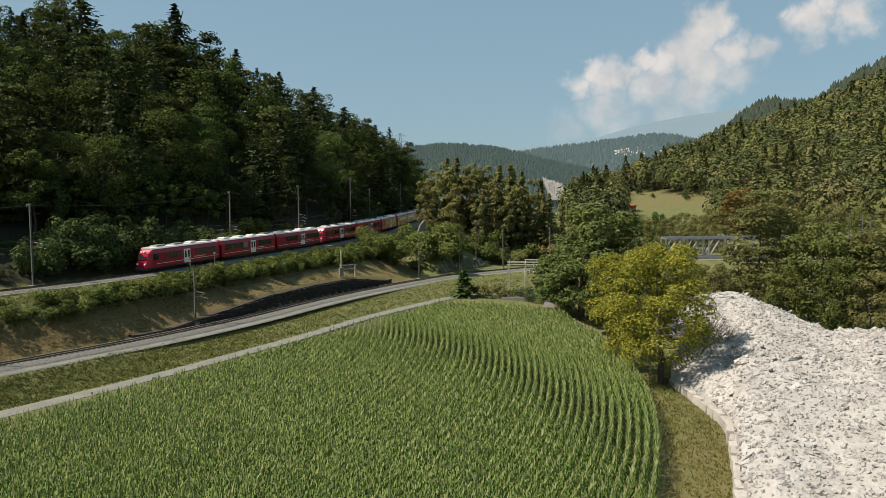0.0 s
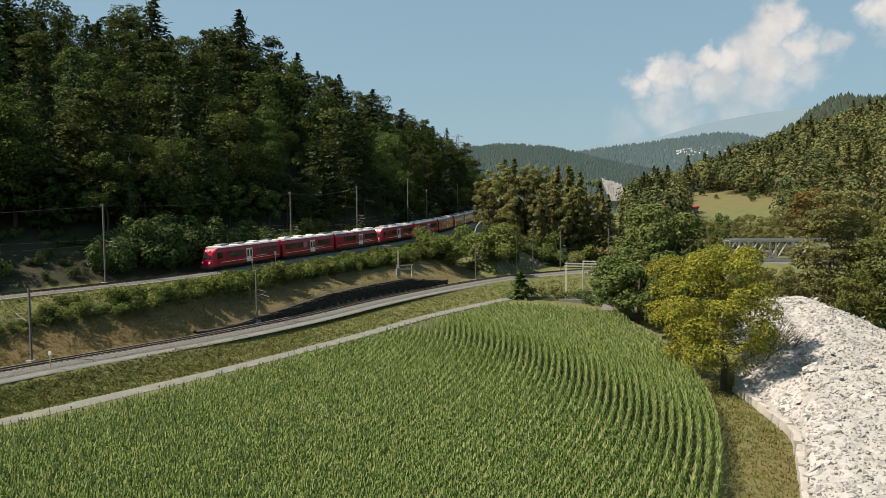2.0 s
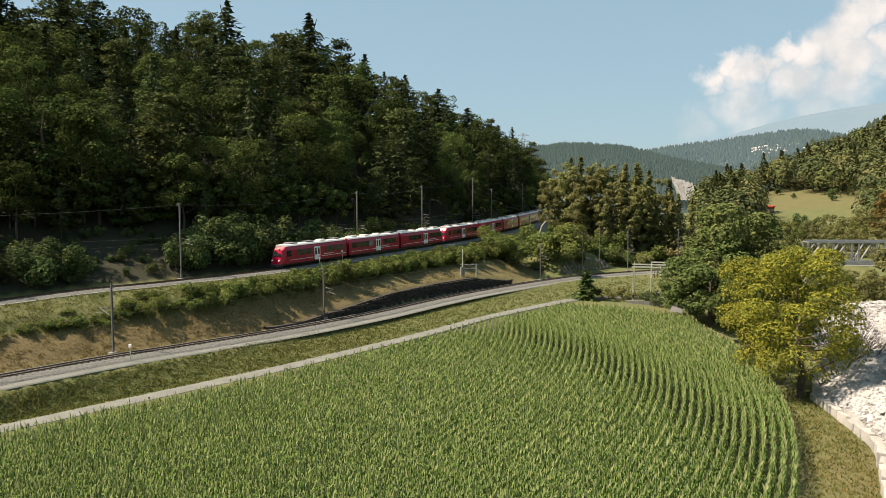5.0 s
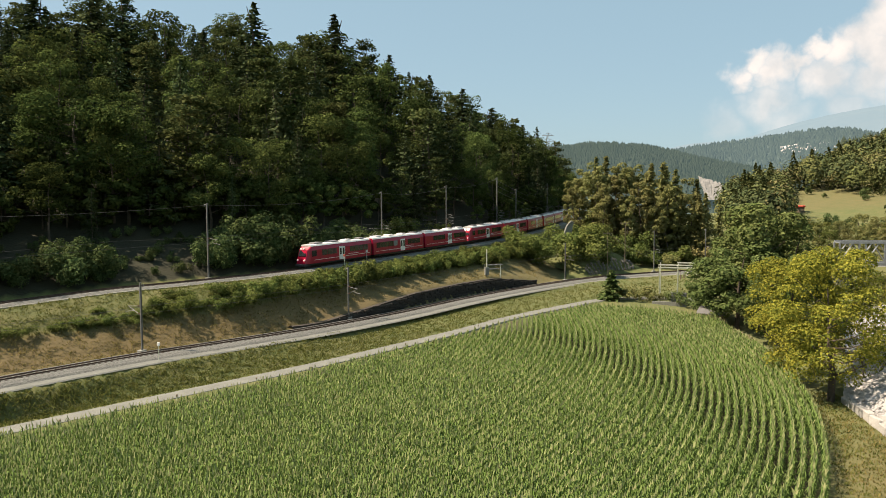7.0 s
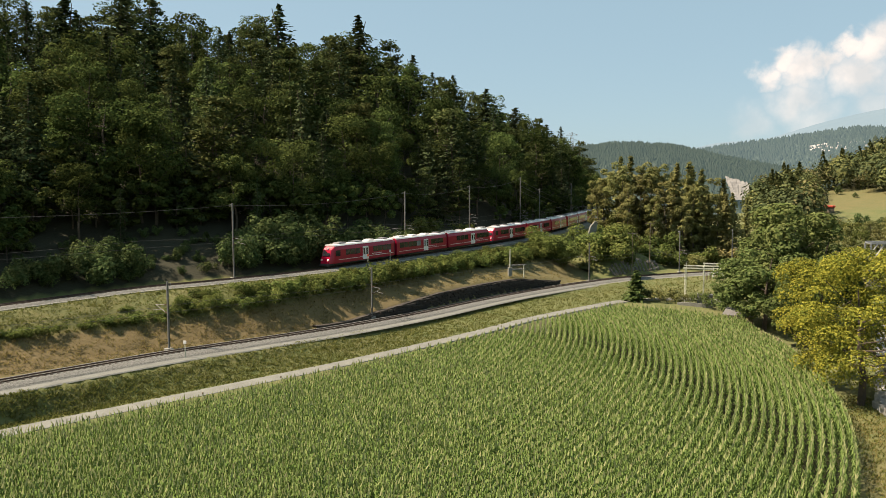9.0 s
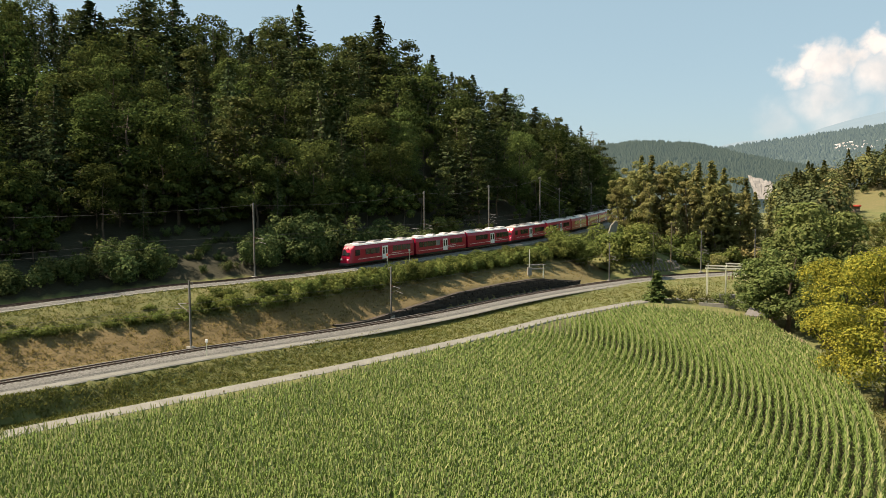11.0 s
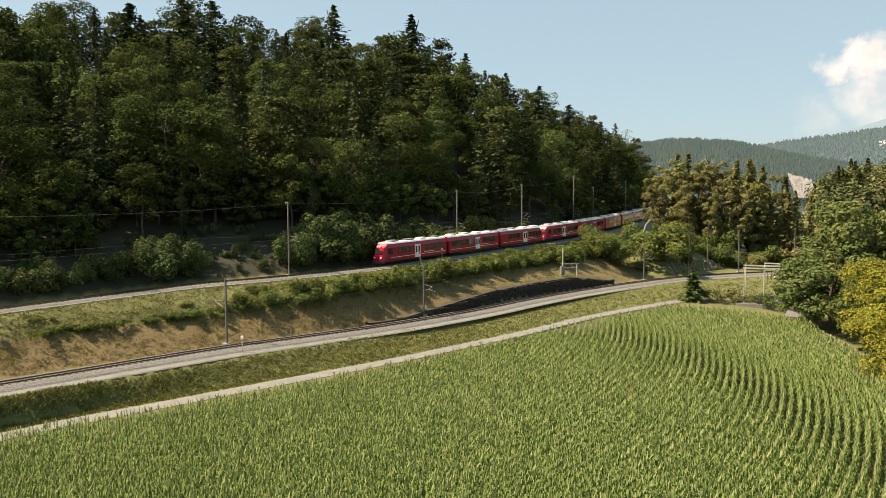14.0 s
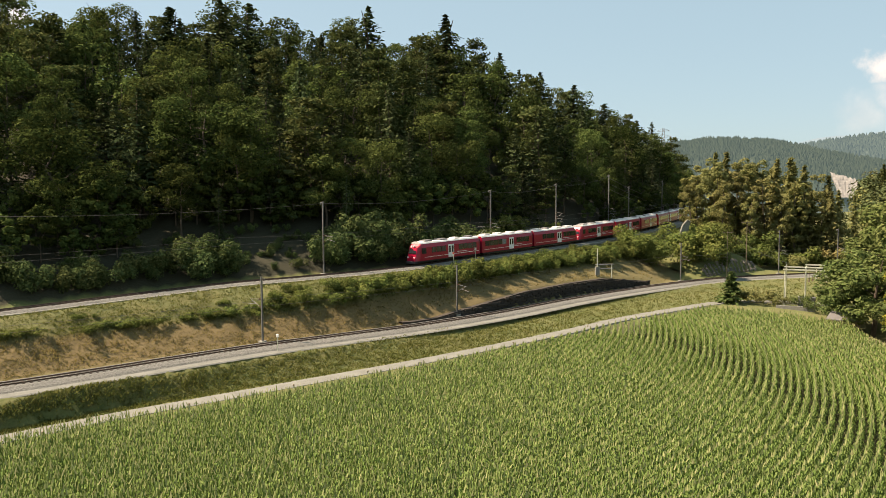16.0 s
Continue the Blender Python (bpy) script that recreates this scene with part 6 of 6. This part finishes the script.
for q in range(bays + 1):
    bm = bmesh.new()
    box(bm, q * bl - 0.1, q * bl + 0.1, -1.7, 1.7, 4.2, 4.4)
    part("cross_member", bm, M_BRIDGE, bridge)
for x in (0.6, length - 0.6):
    bm = bmesh.new()
    box(bm, x - 1.2, x + 1.2, -2.6, 2.6, -9.5, -0.36, 0.05)
    part("pier", bm, M_CONCRETE, bridge)

# red-roofed hut by the meadow
t = thing("hut", "small hut with red sheet roof beside the meadow", "hut", at=Matrix.LocRotScale(on_ground(15.05, 330, 0.0), Euler((0, 0, radians(-15))), None))
bm = bmesh.new()
box(bm, -1.8, 1.8, -1.2, 1.2, -0.5, 2.0, 0.02)
part("wall", bm, M_WOODPOLE, t)
bm = bmesh.new()
box(bm, -2.2, 2.2, -1.6, 1.6, 2.01, 2.9, 0.25)
part("roof", bm, M_REDTILE, t)

# ---------------------------------------------------------------- train
CAR, HALF_W = 16.4, 1.32
TRAIN_NOSE = -23.5      # bearing of the front of the train


def car_shell(x0, x1, z0, z1, cab0=False, cab1=False):
    """Rounded carriage body between x0 and x1, with raked noses where there is a cab."""
    prof = [(-HALF_W, z0), (-HALF_W, z0 + 0.9), (-HALF_W + 0.02, z1 - 0.75), (-HALF_W + 0.16, z1 - 0.25), (-HALF_W + 0.42, z1 - 0.02)]
    prof = prof + [(-y, z) for y, z in prof[::-1]]
    rows = []
    def section(x, inset, drop, push):
        return [(x + push * (z - z0) / (z1 - z0), y * (1 - inset), min(z, z1 - drop)) for y, z in prof]
    if cab0:
        rows += [section(x0, 0.30, 0.75, 0.9), section(x0 + 0.35, 0.14, 0.45, 0.75), section(x0 + 1.0, 0.03, 0.12, 0.4), section(x0 + 1.9, 0, 0, 0)]
    else:
        rows += [section(x0, 0, 0, 0)]
    if cab1:
        rows += [section(x1 - 1.9, 0, 0, 0), section(x1 - 1.0, 0.03, 0.12, -0.4), section(x1 - 0.35, 0.14, 0.45, -0.75), section(x1, 0.30, 0.75, -0.9)]
    else:
        rows += [section(x1, 0, 0, 0)]
    bm = bmesh.new()
    grid = [[bm.verts.new(p) for p in r] for r in rows]
    k = len(prof)
    for a, b in zip(grid, grid[1:]):
        for i in range(k):
            j = (i + 1) % k
            bm.faces.new((a[i], a[j], b[j], b[i]))
    bm.faces.new(grid[0][::-1])
    bm.faces.new(grid[-1])
    bmesh.ops.recalc_face_normals(bm, faces=bm.faces)
    return bm


def side_part(name, x0, x1, z0, z1, mat, parent, out=0.02, thick=0.04, label="", sides=(-1, 1)):
    """The same panel on each side of the carriage, each a part of its own."""
    made = []
    for s in sides:
        y = s * (HALF_W + out)
        made.append(part(name, box(bmesh.new(), x0, x1, min(y, y - s * thick), max(y, y - s * thick), z0, z1, 0.008), mat, parent, label))
    return made


def rail_car(label, cab0=False, cab1=False, doors=(0.6,), windows=(), old=False, panto=None):
    """One carriage, its nose at x = 0 and its tail at CAR, rails at z = 0."""
    t = thing("railway_carriage", label, "railway carriage", "carriages of the train")
    red = M_DARKRED if old else M_RED
    z0, z1 = 0.62, 3.52
    part("body", car_shell(0.12 if not cab0 else 0.0, CAR - 0.12 if not cab1 else CAR, z0, z1, cab0, cab1), red, t)
    a, b = (1.3 if cab0 else 0.2), (CAR - 1.3 if cab1 else CAR - 0.2)
    bm = bmesh.new()
    prof = [(-1.16, 3.36), (-0.98, 3.58), (-0.5, 3.68), (0.5, 3.68), (0.98, 3.58), (1.16, 3.36)]
    lo, hi = [bm.verts.new((a, y, z)) for y, z in prof], [bm.verts.new((b, y, z)) for y, z in prof]
    for i in range(5):
        bm.faces.new((lo[i], lo[i + 1], hi[i + 1], hi[i]))
    bm.faces.new(lo[::-1])
    bm.faces.new(hi)
    part("roof", bm, M_ROOF, t, "pale grey roof")
    for x in np.linspace(a + 1.4, b - 2.2, 4):
        bm = bmesh.new()
        box(bm, x, x + random.uniform(1.0, 2.0), -0.7, 0.7, 3.68, 3.86, 0.05)
        part("roof_unit", bm, M_ROOFBOX if random.random() < 0.6 else M_ROOF, t)
    side_part("stripe", a + 0.6, b - 0.2, 1.12, 1.19, M_WHITE, t, label="thin white stripe")
    for u0, u1 in windows:
        x0, x1 = u0 * CAR, u1 * CAR
        n = max(1, round((x1 - x0) / 1.35))
        for q in range(n):
            side_part("window", x0 + q * (x1 - x0) / n + 0.04, x0 + (q + 1) * (x1 - x0) / n - 0.04, 1.78, 2.72, M_GLASSPALE if random.random() < 0.10 else M_GLASS, t)
    for u in doors:
        x = u * CAR
        for d, side in zip(side_part("door", x - 0.72, x + 0.72, 0.70, 2.86, M_WHITE if not old else M_ROOF, t, 0.03, 0.06, "pale grey double door"), (-1, 1)):
            for s in (-0.36, 0.36):
                side_part("door_window", x + s - 0.22, x + s + 0.22, 1.5, 2.6, M_GLASS, d, 0.04, 0.03, sides=(side,))
    for end, sgn in ((0, 1), (1, -1)):
        if not (cab0, cab1)[end]:
            continue
        x = 0.0 if end == 0 else CAR
        bm = bmesh.new()
        lo = [(x + sgn * 0.30, -0.82, 1.85), (x + sgn * 0.30, 0.82, 1.85), (x + sgn * 0.86, 0.74, 2.78), (x + sgn * 0.86, -0.74, 2.78)]
        vv = [bm.verts.new(Vector(p) - Vector((sgn * 0.04, 0, -0.02))) for p in lo] + [bm.verts.new(Vector(p) + Vector((sgn * 0.25, 0, -0.1))) for p in lo]
        bm.faces.new(vv[:4])
        for i in range(4):
            bm.faces.new((vv[i], vv[(i + 1) % 4], vv[4 + (i + 1) % 4], vv[4 + i]))
        part("windscreen", bm, M_GLASS, t)
        x2 = x + sgn * 1.25
        side_part("cab_window", min(x2, x2 + sgn * 1.1), max(x2, x2 + sgn * 1.1), 1.75, 2.7, M_GLASS, t, 0.012)
        for y in (-0.72, 0.72):
            bm = bmesh.new()
            rod(bm, (x + sgn * 0.30, y, 1.22), (x - sgn * 0.02, y, 1.22), 0.13, 0.13, 10)
            part("headlight", bm, M_LAMP, t)
        bm = bmesh.new()
        rod(bm, (x + sgn * 0.95, 0, 2.98), (x + sgn * 0.65, 0, 2.98), 0.12, 0.12, 10)
        part("headlight", bm, M_LAMP, t)
        bm = bmesh.new()
        box(bm, min(x - sgn * 0.25, x + sgn * 0.9), max(x - sgn * 0.25, x + sgn * 0.9), -1.0, 1.0, 0.22, 0.62, 0.06)
        part("snow_plough", bm, M_UNDER, t)
    bm = bmesh.new()
    box(bm, 0.6, CAR - 0.6, -1.15, 1.15, 0.38, 0.64, 0.04)
    part("underframe", bm, M_UNDER, t)
    for bx in (2.7, CAR - 2.7):
        bm = bmesh.new()
        box(bm, bx - 1.5, bx + 1.5, -0.85, -0.70, 0.28, 0.52, 0.02)
        box(bm, bx - 1.5, bx + 1.5, 0.70, 0.85, 0.28, 0.52, 0.02)
        bogie = part("bogie", bm, M_UNDER, t)
        for wx in (-0.95, 0.95):
            bm = bmesh.new()
            for y in (-0.55, 0.55):
                rod(bm, (bx + wx, y - 0.06, 0.54), (bx + wx, y + 0.06, 0.54), 0.38, 0.38, 14)
            rod(bm, (bx + wx, -0.6, 0.54), (bx + wx, 0.6, 0.54), 0.07, 0.07, 6)
            part("wheelset", bm, M_RAIL, bogie)
    if not cab1:
        bm = bmesh.new()
        box(bm, CAR - 0.15, CAR + 0.45, -1.0, 1.0, 0.8, 3.2, 0.03)
        part("gangway", bm, M_UNDER, t)
    if panto is not None:
        bm = bmesh.new()
        x = panto * CAR
        rod(bm, (x, -0.4, 3.8), (x + 1.0, -0.3, 4.5), 0.03, 0.03, 5)
        rod(bm, (x, 0.4, 3.8), (x + 1.0, 0.3, 4.5), 0.03, 0.03, 5)
        rod(bm, (x + 1.0, 0, 4.5), (x + 0.1, 0, 5.15), 0.03, 0.03, 5)
        rod(bm, (x + 0.1, -0.8, 5.18), (x + 0.1, 0.8, 5.18), 0.035, 0.035, 5)
        part("pantograph", bm, M_STEEL, t)
    # lettering too small to read: plain bars
    side_part("lettering", CAR * 0.62, CAR * 0.78, 1.42, 1.50, M_WHITE, t, 0.015)
    return t


random.seed(111)
A = rail_car("red railcar with driver's cab, white door and dark windows", True, False, (0.52,), ((0.22, 0.44), (0.64, 0.94)), panto=None)
B = rail_car("red middle carriage with white door and long windows", False, False, (0.56,), ((0.06, 0.46), (0.66, 0.92)), panto=0.1)
C = rail_car("red railcar with driver's cab at its rear", False, True, (0.55,), ((0.18, 0.44), (0.64, 0.86)))
D = rail_car("older dark red carriage with long row of windows", False, False, (0.07, 0.93), ((0.14, 0.86),), old=True)
order = [A, B, C, A, B, C, D, D, D]
ul = upper_line
us = np.concatenate([[0], np.cumsum(np.linalg.norm(np.diff(ul[:, :2], axis=0), axis=1))])
on_line = lambda d: Vector([float(np.interp(d, us, ul[:, q])) for q in range(3)])
nose = us[along(ul, TRAIN_NOSE)]
used = set()
for q, car in enumerate(order):
    d0 = nose + q * (CAR + 0.5)
    p, e = on_line(d0), on_line(d0 + CAR)
    m = Matrix.LocRotScale(p + Vector((0, 0, 0.15)), (e - p).to_track_quat("X", "Z"), None)
    if car.name in used:
        copy_thing(car, m)
    else:
        car.matrix_basis = m
        used.add(car.name)
